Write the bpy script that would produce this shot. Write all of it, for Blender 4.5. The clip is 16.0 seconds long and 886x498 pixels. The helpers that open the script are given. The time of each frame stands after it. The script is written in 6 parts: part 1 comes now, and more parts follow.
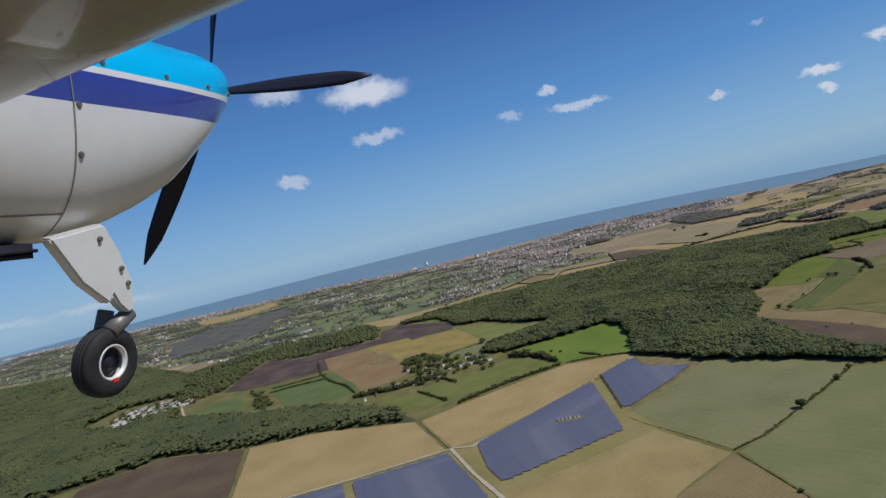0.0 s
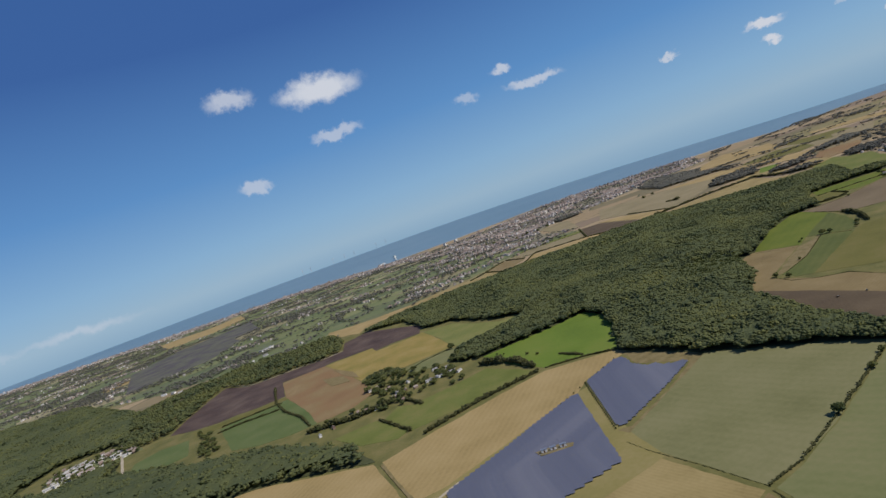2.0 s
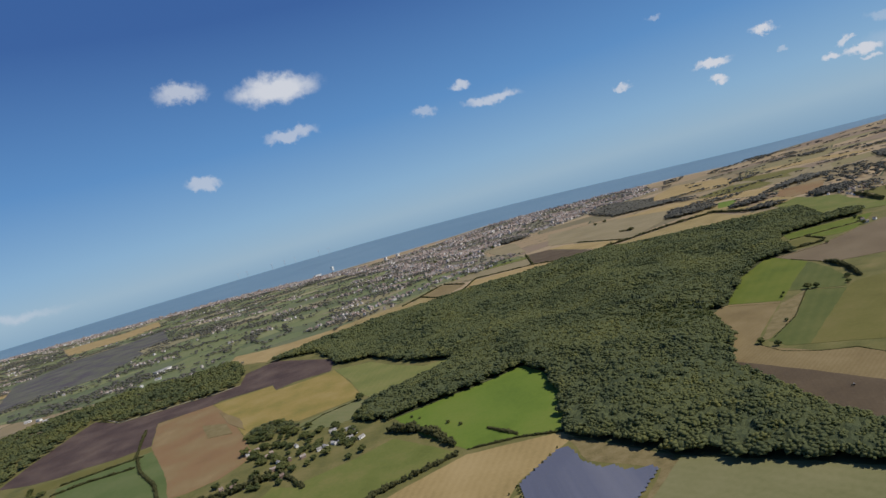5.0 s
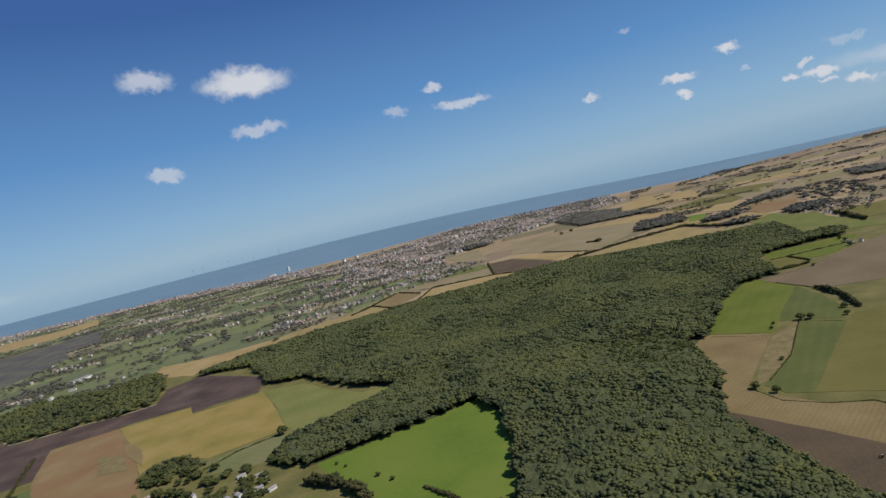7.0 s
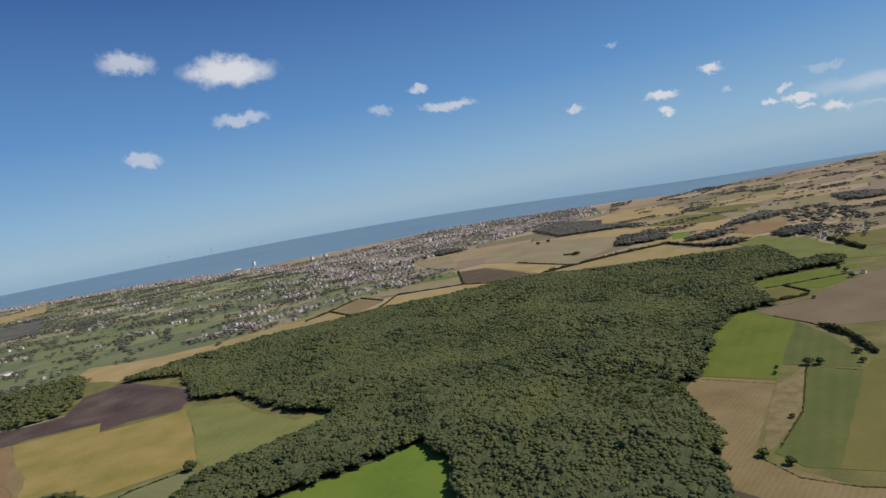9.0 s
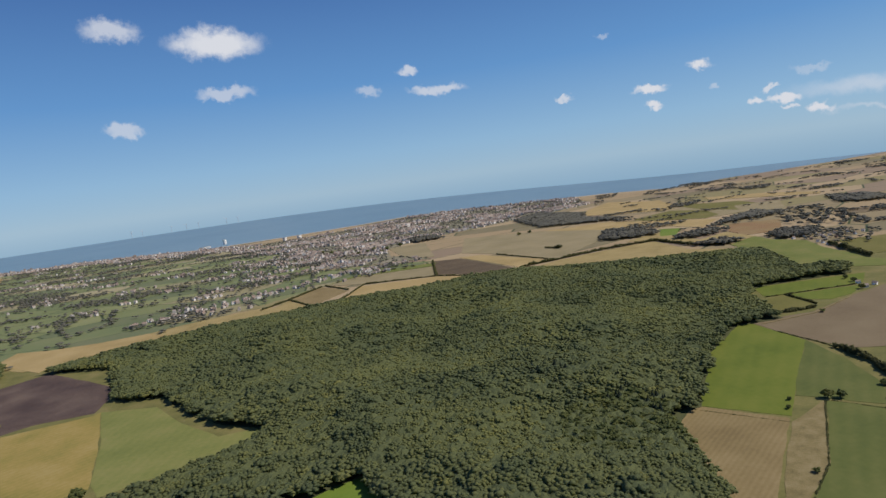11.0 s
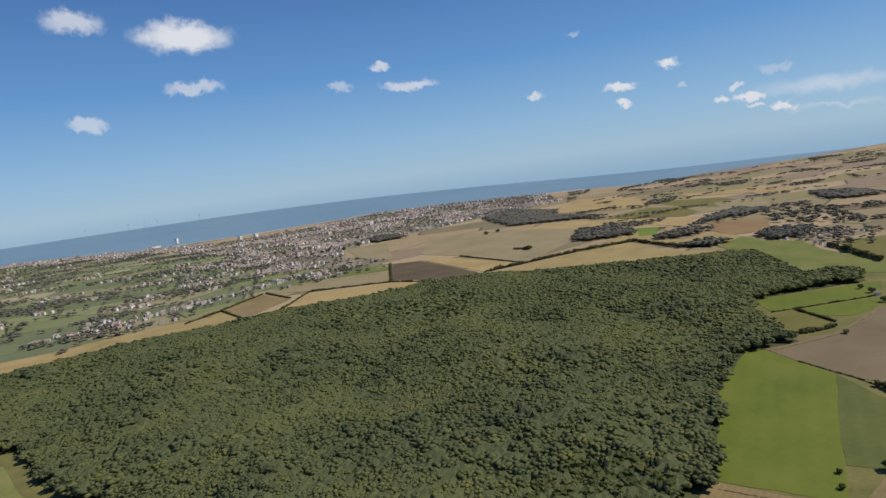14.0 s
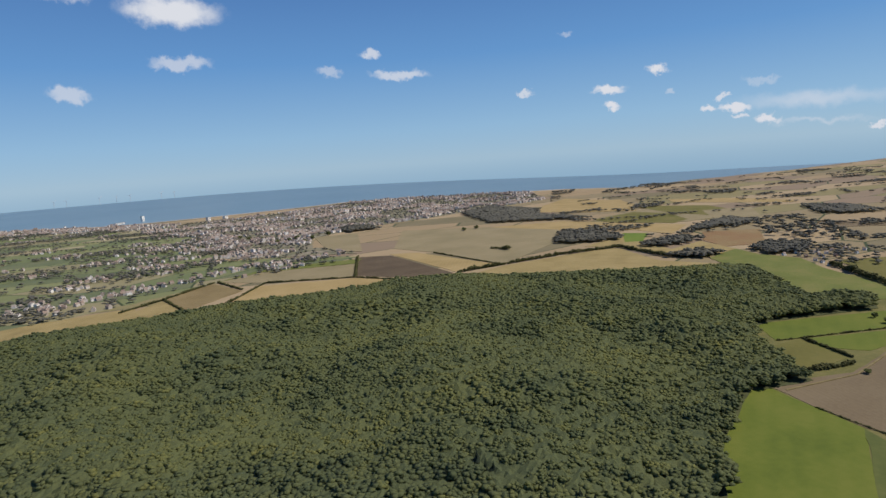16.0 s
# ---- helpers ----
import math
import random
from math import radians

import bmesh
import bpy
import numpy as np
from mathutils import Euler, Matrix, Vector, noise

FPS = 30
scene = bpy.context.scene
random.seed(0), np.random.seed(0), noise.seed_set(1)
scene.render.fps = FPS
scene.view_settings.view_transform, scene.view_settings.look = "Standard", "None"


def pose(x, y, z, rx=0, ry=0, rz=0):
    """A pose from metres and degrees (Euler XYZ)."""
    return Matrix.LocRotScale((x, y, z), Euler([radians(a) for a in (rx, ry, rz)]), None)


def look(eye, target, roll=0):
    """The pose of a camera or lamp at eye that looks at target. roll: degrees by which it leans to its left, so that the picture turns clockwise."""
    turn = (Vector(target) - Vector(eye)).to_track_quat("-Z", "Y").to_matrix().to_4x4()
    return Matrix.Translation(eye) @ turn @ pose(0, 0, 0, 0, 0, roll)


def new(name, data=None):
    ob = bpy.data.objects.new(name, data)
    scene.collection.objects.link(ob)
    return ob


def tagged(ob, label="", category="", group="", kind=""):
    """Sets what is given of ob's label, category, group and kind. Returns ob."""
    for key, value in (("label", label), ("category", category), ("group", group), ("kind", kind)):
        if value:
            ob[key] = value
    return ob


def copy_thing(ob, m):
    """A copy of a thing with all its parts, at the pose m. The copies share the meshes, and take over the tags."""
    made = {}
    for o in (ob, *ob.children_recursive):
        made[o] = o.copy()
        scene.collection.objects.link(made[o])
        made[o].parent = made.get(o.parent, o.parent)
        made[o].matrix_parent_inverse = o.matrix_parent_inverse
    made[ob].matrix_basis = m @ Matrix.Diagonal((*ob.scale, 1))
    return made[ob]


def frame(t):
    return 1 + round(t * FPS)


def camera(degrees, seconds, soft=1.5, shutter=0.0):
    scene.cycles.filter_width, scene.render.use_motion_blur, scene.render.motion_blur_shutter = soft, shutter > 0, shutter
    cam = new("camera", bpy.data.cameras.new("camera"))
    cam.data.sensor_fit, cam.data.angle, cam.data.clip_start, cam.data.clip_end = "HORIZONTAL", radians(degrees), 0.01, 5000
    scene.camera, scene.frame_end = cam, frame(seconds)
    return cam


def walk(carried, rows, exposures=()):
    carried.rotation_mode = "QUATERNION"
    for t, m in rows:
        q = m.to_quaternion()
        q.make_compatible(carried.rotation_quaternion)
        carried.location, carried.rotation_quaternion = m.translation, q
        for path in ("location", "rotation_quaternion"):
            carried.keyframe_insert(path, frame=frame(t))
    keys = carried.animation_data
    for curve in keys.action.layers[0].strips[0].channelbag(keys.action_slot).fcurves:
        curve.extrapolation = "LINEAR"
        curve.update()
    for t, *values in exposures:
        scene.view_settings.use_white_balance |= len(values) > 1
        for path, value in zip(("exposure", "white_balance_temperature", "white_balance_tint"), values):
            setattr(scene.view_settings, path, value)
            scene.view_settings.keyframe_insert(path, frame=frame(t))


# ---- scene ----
cam = camera(72.0, 16.0)
PATH = [
    (0.0, look((-2.39, 4.38, 137.64), (24.5, 1003.4, 102.3), -13.63)),
    (0.5, look((3.51, 22.97, 138.11), (42.6, 1021.0, 88.2), -15.01)),
    (1.0, look((9.41, 41.55, 138.52), (44.6, 1039.9, 93.6), -17.14)),
    (1.5, look((15.34, 60.10, 138.84), (38.9, 1058.7, 91.6), -18.62)),
    (2.0, look((21.30, 78.59, 139.04), (85.4, 1074.2, 71.2), -19.84)),
    (2.5, look((27.31, 96.99, 139.09), (115.4, 1090.1, 62.0), -20.19)),
    (3.0, look((33.40, 115.25, 139.00), (131.2, 1107.8, 66.2), -17.76)),
    (3.5, look((39.56, 133.36, 138.78), (151.6, 1123.6, 55.5), -16.56)),
    (4.0, look((45.83, 151.27, 138.43), (169.2, 1140.2, 55.7), -16.44)),
    (4.8, look((55.97, 179.88, 137.70), (199.6, 1166.5, 61.1), -15.97)),
    (5.7, look((67.82, 211.15, 136.43), (234.1, 1194.8, 67.1), -15.45)),
    (6.5, look((78.66, 237.62, 135.15), (265.0, 1218.1, 72.4), -14.99)),
    (7.0, look((85.48, 253.86, 134.38), (288.0, 1229.4, 48.8), -13.58)),
    (7.5, look((92.38, 269.74, 133.57), (316.1, 1240.6, 48.3), -14.35)),
    (8.0, look((99.36, 285.24, 132.74), (318.0, 1257.5, 50.3), -14.09)),
    (8.5, look((106.40, 300.41, 131.88), (329.6, 1271.0, 42.1), -12.07)),
    (9.0, look((113.48, 315.27, 131.01), (351.9, 1282.3, 41.1), -10.21)),
    (9.5, look((120.58, 329.86, 130.13), (370.5, 1293.9, 39.3), -9.33)),
    (10.3, look((131.97, 352.93, 128.79), (387.6, 1313.9, 22.9), -8.50)),
    (11.2, look((144.84, 377.83, 127.26), (406.9, 1335.0, 4.6), -7.56)),
    (12.0, look((156.27, 399.24, 125.68), (424.3, 1352.8, -11.7), -6.71)),
    (12.5, look((163.41, 412.53, 124.63), (454.7, 1359.0, -14.7), -7.09)),
    (13.0, look((170.54, 425.64, 123.51), (477.1, 1368.2, -8.9), -8.27)),
    (13.5, look((177.68, 438.60, 122.36), (481.4, 1383.2, -2.0), -8.81)),
    (14.0, look((184.83, 451.48, 121.20), (486.9, 1395.8, -9.0), -7.63)),
    (14.5, look((191.97, 464.32, 120.04), (501.8, 1404.5, -21.6), -5.72)),
    (15.0, look((199.12, 477.14, 118.86), (520.5, 1412.6, -28.4), -4.75)),
    (15.5, look((206.28, 489.96, 117.68), (534.4, 1422.7, -31.2), -4.37)),
    (16.0, look((213.44, 502.77, 116.50), (542.8, 1435.6, -28.9), -4.27)),
]
walk(cam, PATH, [(0.0, 0.09, 6050, 10), (1.0, 0.1, 6250, 10), (4.0, 0.11, 6400, 10), (6.5, 0.13, 6500, 10), (9.0, 0.18, 6550, 10), (12.0, 0.29, 6600, 10), (16.0, 0.31, 6600, 10)])

# ---------------------------------------------------------------- light
SUN_EL, SUN_AZ = 50.0, 114.0           # degrees above the horizon; clockwise from +y
CLOUDS = [  # azimuth to the left of +y, elevation (degrees), half width, half height (radians), density
    (2.1, 13.5, 0.068, 0.0217, 1.00),
    (10.0, 14.8, 0.044, 0.0154, 0.70),
    (2.0, 9.5, 0.042, 0.0098, 0.60),
    (10.4, 7.0, 0.032, 0.0091, 0.60),
    (-10.4, 8.4, 0.022, 0.0077, 0.45),
    (-14.1, 9.8, 0.018, 0.0077, 0.75),
    (-16.6, 7.8, 0.048, 0.0084, 0.70),
    (-28.0, 5.2, 0.012, 0.0049, 0.75),
    (-35.2, 4.9, 0.028, 0.0070, 1.00),
    (-35.5, 3.4, 0.017, 0.0063, 1.00),
    (-39.5, 6.2, 0.016, 0.0070, 1.00),
    (-40.5, 4.4, 0.008, 0.0049, 0.40),
    (-43.5, 2.7, 0.013, 0.0056, 0.95),
    (-44.3, 3.5, 0.009, 0.0049, 0.80),
    (-45.5, 2.5, 0.024, 0.0070, 1.00),
    (-47.7, 1.3, 0.016, 0.0070, 1.00),
    (-45.9, 1.7, 0.010, 0.0042, 0.80),
    (-51.1, 2.6, 0.102, 0.0119, 0.50),
    (-51.3, 0.8, 0.068, 0.0042, 0.35),
    (-31.9, 10.1, 0.012, 0.0056, 0.35),
    (-47.2, 4.5, 0.024, 0.0056, 0.30),
    (-55.2, 0.1, 0.010, 0.0042, 0.90),
    (27.5, 0.2, 0.085, 0.0060, 0.45), (34.5, 0.4, 0.060, 0.0050, 0.40),
]


def link(nt, a, b):
    nt.links.new(a, b)


def make_world():
    w = bpy.data.worlds.new("sky")
    scene.world = w
    w.use_nodes = True
    nt = w.node_tree
    nt.nodes.clear()
    N = nt.nodes.new
    out, bg, sky, tc = N("ShaderNodeOutputWorld"), N("ShaderNodeBackground"), N("ShaderNodeTexSky"), N("ShaderNodeTexCoord")
    sky.sky_type, sky.sun_disc = "NISHITA", False
    sky.sun_elevation, sky.sun_rotation = radians(SUN_EL), radians(SUN_AZ)
    sky.altitude, sky.air_density, sky.dust_density, sky.ozone_density = 300, 0.8, 0.0, 4.0
    bg.inputs["Strength"].default_value = 0.081
    link(nt, bg.outputs[0], out.inputs[0])
    # ragged edges: the direction is shaken at two scales before it is compared with each cloud
    shaken, soft = tc.outputs["Generated"], None
    for scale, amount in ((22, 0.040), (80, 0.020)):
        n1, sub, mul, add = N("ShaderNodeTexNoise"), N("ShaderNodeVectorMath"), N("ShaderNodeVectorMath"), N("ShaderNodeVectorMath")
        n1.inputs["Scale"].default_value, n1.inputs["Detail"].default_value, n1.inputs["Roughness"].default_value = scale, 6, 0.62
        sub.operation, mul.operation, add.operation = "SUBTRACT", "SCALE", "ADD"
        sub.inputs[1].default_value = (0.5, 0.5, 0.5)
        mul.inputs["Scale"].default_value = amount
        link(nt, tc.outputs["Generated"], n1.inputs["Vector"])
        link(nt, n1.outputs["Color"], sub.inputs[0])
        link(nt, sub.outputs[0], mul.inputs[0])
        link(nt, shaken, add.inputs[0])
        link(nt, mul.outputs[0], add.inputs[1])
        shaken = add.outputs[0]
        soft = soft or shaken
    total = None
    for az, el, sx, sz, dens in CLOUDS:
        a, e = radians(az), radians(el)
        mp = N("ShaderNodeMapping")
        mp.vector_type = "TEXTURE"
        mp.inputs["Location"].default_value = (-math.sin(a) * math.cos(e), math.cos(a) * math.cos(e), math.sin(e))
        mp.inputs["Rotation"].default_value = (0, radians(3), a)
        mp.inputs["Scale"].default_value = (sx * 1.02, 1.0, sz * 1.1)
        ln, mr = N("ShaderNodeVectorMath"), N("ShaderNodeMapRange")
        ln.operation, mr.interpolation_type = "LENGTH", "SMOOTHSTEP"
        mr.inputs["From Min"].default_value, mr.inputs["From Max"].default_value = (1.25, 0.0) if sx > 0.05 and dens <= 0.5 else (1.12, 0.38)
        mr.inputs["To Min"].default_value, mr.inputs["To Max"].default_value = 0.0, dens
        wisp = sx > 0.05 and dens <= 0.5
        link(nt, soft if wisp else shaken, mp.inputs["Vector"])
        link(nt, mp.outputs[0], ln.inputs[0])
        link(nt, ln.outputs["Value"], mr.inputs["Value"])
        if total is None:
            total = mr.outputs[0]
        else:
            mx = N("ShaderNodeMath")
            mx.operation = "MAXIMUM"
            link(nt, total, mx.inputs[0])
            link(nt, mr.outputs[0], mx.inputs[1])
            total = mx.outputs[0]
    sep = N("ShaderNodeSeparateXYZ")
    link(nt, tc.outputs["Generated"], sep.inputs[0])
    grad, clear = N("ShaderNodeValToRGB"), N("ShaderNodeMix")
    clear.data_type = "RGBA"
    for k, (pos, col) in enumerate(((0.0, (3.0, 4.7, 6.4, 1)), (0.05, (2.55, 4.5, 6.75, 1)), (0.16, (1.18, 3.0, 6.1, 1)), (0.34, (0.48, 1.36, 3.9, 1)), (1.0, (0.45, 1.2, 3.5, 1)))):
        e = grad.color_ramp.elements[k] if k < 2 else grad.color_ramp.elements.new(pos)
        e.position, e.color = pos, col
    link(nt, sep.outputs["Z"], grad.inputs["Fac"])
    clear.inputs["Factor"].default_value = 0.88
    link(nt, sky.outputs[0], clear.inputs["A"])
    link(nt, grad.outputs["Color"], clear.inputs["B"])
    mix = N("ShaderNodeMix")
    mix.data_type = "RGBA"
    link(nt, total, mix.inputs["Factor"])
    link(nt, clear.outputs["Result"], mix.inputs["A"])
    mix.inputs["B"].default_value = (6.9, 7.2, 7.9, 1)
    # below the horizon: the far sea in haze
    low, mix2 = N("ShaderNodeMapRange"), N("ShaderNodeMix")
    mix2.data_type = "RGBA"
    low.inputs["From Min"].default_value, low.inputs["From Max"].default_value = -0.060, -0.005
    link(nt, sep.outputs["Z"], low.inputs["Value"])
    link(nt, low.outputs[0], mix2.inputs["Factor"])
    mix2.inputs["A"].default_value = (2.35, 3.9, 5.5, 1)
    link(nt, mix.outputs["Result"], mix2.inputs["B"])
    link(nt, mix2.outputs["Result"], bg.inputs["Color"])


make_world()
sun = new("sun", bpy.data.lights.new("sun", "SUN"))
sun.data.energy, sun.data.angle, sun.data.color = 4.15, radians(0.55), (1.0, 0.935, 0.85)
_a, _e = radians(SUN_AZ), radians(SUN_EL)
sun.matrix_world = look((0, 0, 400), (-math.sin(_a) * math.cos(_e), -math.cos(_a) * math.cos(_e), 400 - math.sin(_e)))

# ---------------------------------------------------------------- materials


def material(name, tones, rough=0.9, size=20.0, fine=1.2, bump=0.0, bump_size=0.5, metal=0.0, rows=None, per_object=0.0,
             coat=0.0, tone_attr=False, spec=0.2, shuffle=True, grain=0.45):
    """tones: 2 to 4 colours run over noise at two scales. rows: (angle, spacing, strength) of drilled lines."""
    m = bpy.data.materials.new(name)
    m.use_nodes = True
    nt = m.node_tree
    N = nt.nodes.new
    b = nt.nodes["Principled BSDF"]
    b.inputs["Roughness"].default_value, b.inputs["Metallic"].default_value = rough, metal
    b.inputs["Specular IOR Level"].default_value, b.inputs["Coat Weight"].default_value = spec, coat
    tc = N("ShaderNodeTexCoord")
    big, small = N("ShaderNodeTexNoise"), N("ShaderNodeTexNoise")
    big.inputs["Scale"].default_value, big.inputs["Detail"].default_value = 1.0 / size, 3
    small.inputs["Scale"].default_value, small.inputs["Detail"].default_value = 1.0 / fine, 4
    for n in (big, small):
        link(nt, tc.outputs["Object"], n.inputs["Vector"])
    s = N("ShaderNodeMath")
    s.operation = "MULTIPLY_ADD"
    s.inputs[1].default_value = grain
    link(nt, small.outputs["Fac"], s.inputs[0])
    link(nt, big.outputs["Fac"], s.inputs[2])
    value = s.outputs[0]
    if rows:
        ang, gap, amount = rows
        mp, wv = N("ShaderNodeMapping"), N("ShaderNodeTexWave")
        mp.inputs["Rotation"].default_value = (0, 0, radians(ang))
        wv.inputs["Scale"].default_value = 0.314 / gap
        wv.inputs["Distortion"].default_value, wv.inputs["Detail"].default_value, wv.inputs["Detail Scale"].default_value = 1.6, 3, 0.5
        link(nt, tc.outputs["Object"], mp.inputs["Vector"])
        link(nt, mp.outputs[0], wv.inputs["Vector"])
        r = N("ShaderNodeMath")
        r.operation = "MULTIPLY_ADD"
        r.inputs[1].default_value = amount
        link(nt, wv.outputs["Fac"], r.inputs[0])
        link(nt, value, r.inputs[2])
        value = r.outputs[0]
    if per_object or tone_attr:
        oi, at, ad, fr, mm = N("ShaderNodeObjectInfo"), N("ShaderNodeAttribute"), N("ShaderNodeMath"), N("ShaderNodeMath"), N("ShaderNodeMath")
        at.attribute_name = "tone"
        ad.operation, fr.operation, mm.operation = "ADD", "FRACT", "MULTIPLY_ADD"
        if shuffle:
            link(nt, oi.outputs["Random"], ad.inputs[0])
        else:
            ad.inputs[0].default_value = 0.0
        link(nt, at.outputs["Fac"], ad.inputs[1])
        link(nt, ad.outputs[0], fr.inputs[0])
        mm.inputs[1].default_value = per_object
        link(nt, fr.outputs[0], mm.inputs[0])
        link(nt, value, mm.inputs[2])
        value = mm.outputs[0]
    top = 0.95 + (rows[2] if rows else 0) * 0.5 + per_object
    lo, hi = 0.45 + (grain - 0.45) * 0.35, top + (grain - 0.45) * 0.65
    mr = N("ShaderNodeMapRange")
    mr.inputs["From Min"].default_value, mr.inputs["From Max"].default_value = lo, hi
    link(nt, value, mr.inputs["Value"])
    ramp = N("ShaderNodeValToRGB")
    el = ramp.color_ramp.elements
    while len(el) < len(tones):
        el.new(0.5)
    for k, c in enumerate(tones):
        el[k].position, el[k].color = k / (len(tones) - 1), (*c, 1)
    link(nt, mr.outputs[0], ramp.inputs["Fac"])
    link(nt, ramp.outputs["Color"], b.inputs["Base Color"])
    if bump:
        nb, bp = N("ShaderNodeTexNoise"), N("ShaderNodeBump")
        nb.inputs["Scale"].default_value, nb.inputs["Detail"].default_value = 1.0 / bump_size, 4
        bp.inputs["Strength"].default_value, bp.inputs["Distance"].default_value = min(1.0, bump), bump_size
        link(nt, tc.outputs["Object"], nb.inputs["Vector"])
        link(nt, nb.outputs["Fac"], bp.inputs["Height"])
        link(nt, bp.outputs[0], b.inputs["Normal"])
    return m


def farmland(name, cols, wide, deep, under):
    """Far country: a quilt of small fields with dark boundaries."""
    m = material(name, under, size=60, fine=6)
    nt = m.node_tree
    N = nt.nodes.new
    b = nt.nodes["Principled BSDF"]
    old = b.inputs["Base Color"].links[0].from_socket
    tc = [n for n in nt.nodes if n.type == "TEX_COORD"][0]
    mp, vo, ve = N("ShaderNodeMapping"), N("ShaderNodeTexVoronoi"), N("ShaderNodeTexVoronoi")
    mp.inputs["Rotation"].default_value = (0, 0, radians(25))
    mp.inputs["Scale"].default_value = (1 / wide, 1 / deep, 1)
    ve.feature = "DISTANCE_TO_EDGE"
    link(nt, tc.outputs["Object"], mp.inputs["Vector"])
    for v in (vo, ve):
        v.voronoi_dimensions = "2D"
        v.inputs["Scale"].default_value, v.inputs["Randomness"].default_value = 1.0, 0.75
        link(nt, mp.outputs[0], v.inputs["Vector"])
    sep, ramp, mix, edge, mix2 = N("ShaderNodeSeparateColor"), N("ShaderNodeValToRGB"), N("ShaderNodeMix"), N("ShaderNodeMapRange"), N("ShaderNodeMix")
    link(nt, vo.outputs["Color"], sep.inputs[0])
    link(nt, sep.outputs[0], ramp.inputs["Fac"])
    ramp.color_ramp.interpolation = "CONSTANT"
    el = ramp.color_ramp.elements
    while len(el) < len(cols):
        el.new(0.5)
    for k, (p, c) in enumerate(cols):
        el[k].position, el[k].color = p, (*c, 1)
    mix.data_type = mix2.data_type = "RGBA"
    mix.inputs["Factor"].default_value = 0.72
    link(nt, old, mix.inputs["A"])
    link(nt, ramp.outputs["Color"], mix.inputs["B"])
    edge.inputs["From Min"].default_value, edge.inputs["From Max"].default_value = 0.006, 0.016
    link(nt, ve.outputs["Distance"], edge.inputs["Value"])
    link(nt, edge.outputs[0], mix2.inputs["Factor"])
    mix2.inputs["A"].default_value = (0.035, 0.05, 0.02, 1)
    link(nt, mix.outputs["Result"], mix2.inputs["B"])
    link(nt, mix2.outputs["Result"], b.inputs["Base Color"])
    return m


def foliage(name, tones, **more):
    """Leaves: part of the light passes through."""
    m = material(name, tones, **more)
    nt = m.node_tree
    b = nt.nodes["Principled BSDF"]
    out = [n for n in nt.nodes if n.type == "OUTPUT_MATERIAL"][0]
    tr, mx = nt.nodes.new("ShaderNodeBsdfTranslucent"), nt.nodes.new("ShaderNodeMixShader")
    link(nt, b.inputs["Base Color"].links[0].from_socket, tr.inputs["Color"])
    mx.inputs["Fac"].default_value = 0.60
    link(nt, b.outputs[0], mx.inputs[1])
    link(nt, tr.outputs[0], mx.inputs[2])
    link(nt, mx.outputs[0], out.inputs["Surface"])
    return m


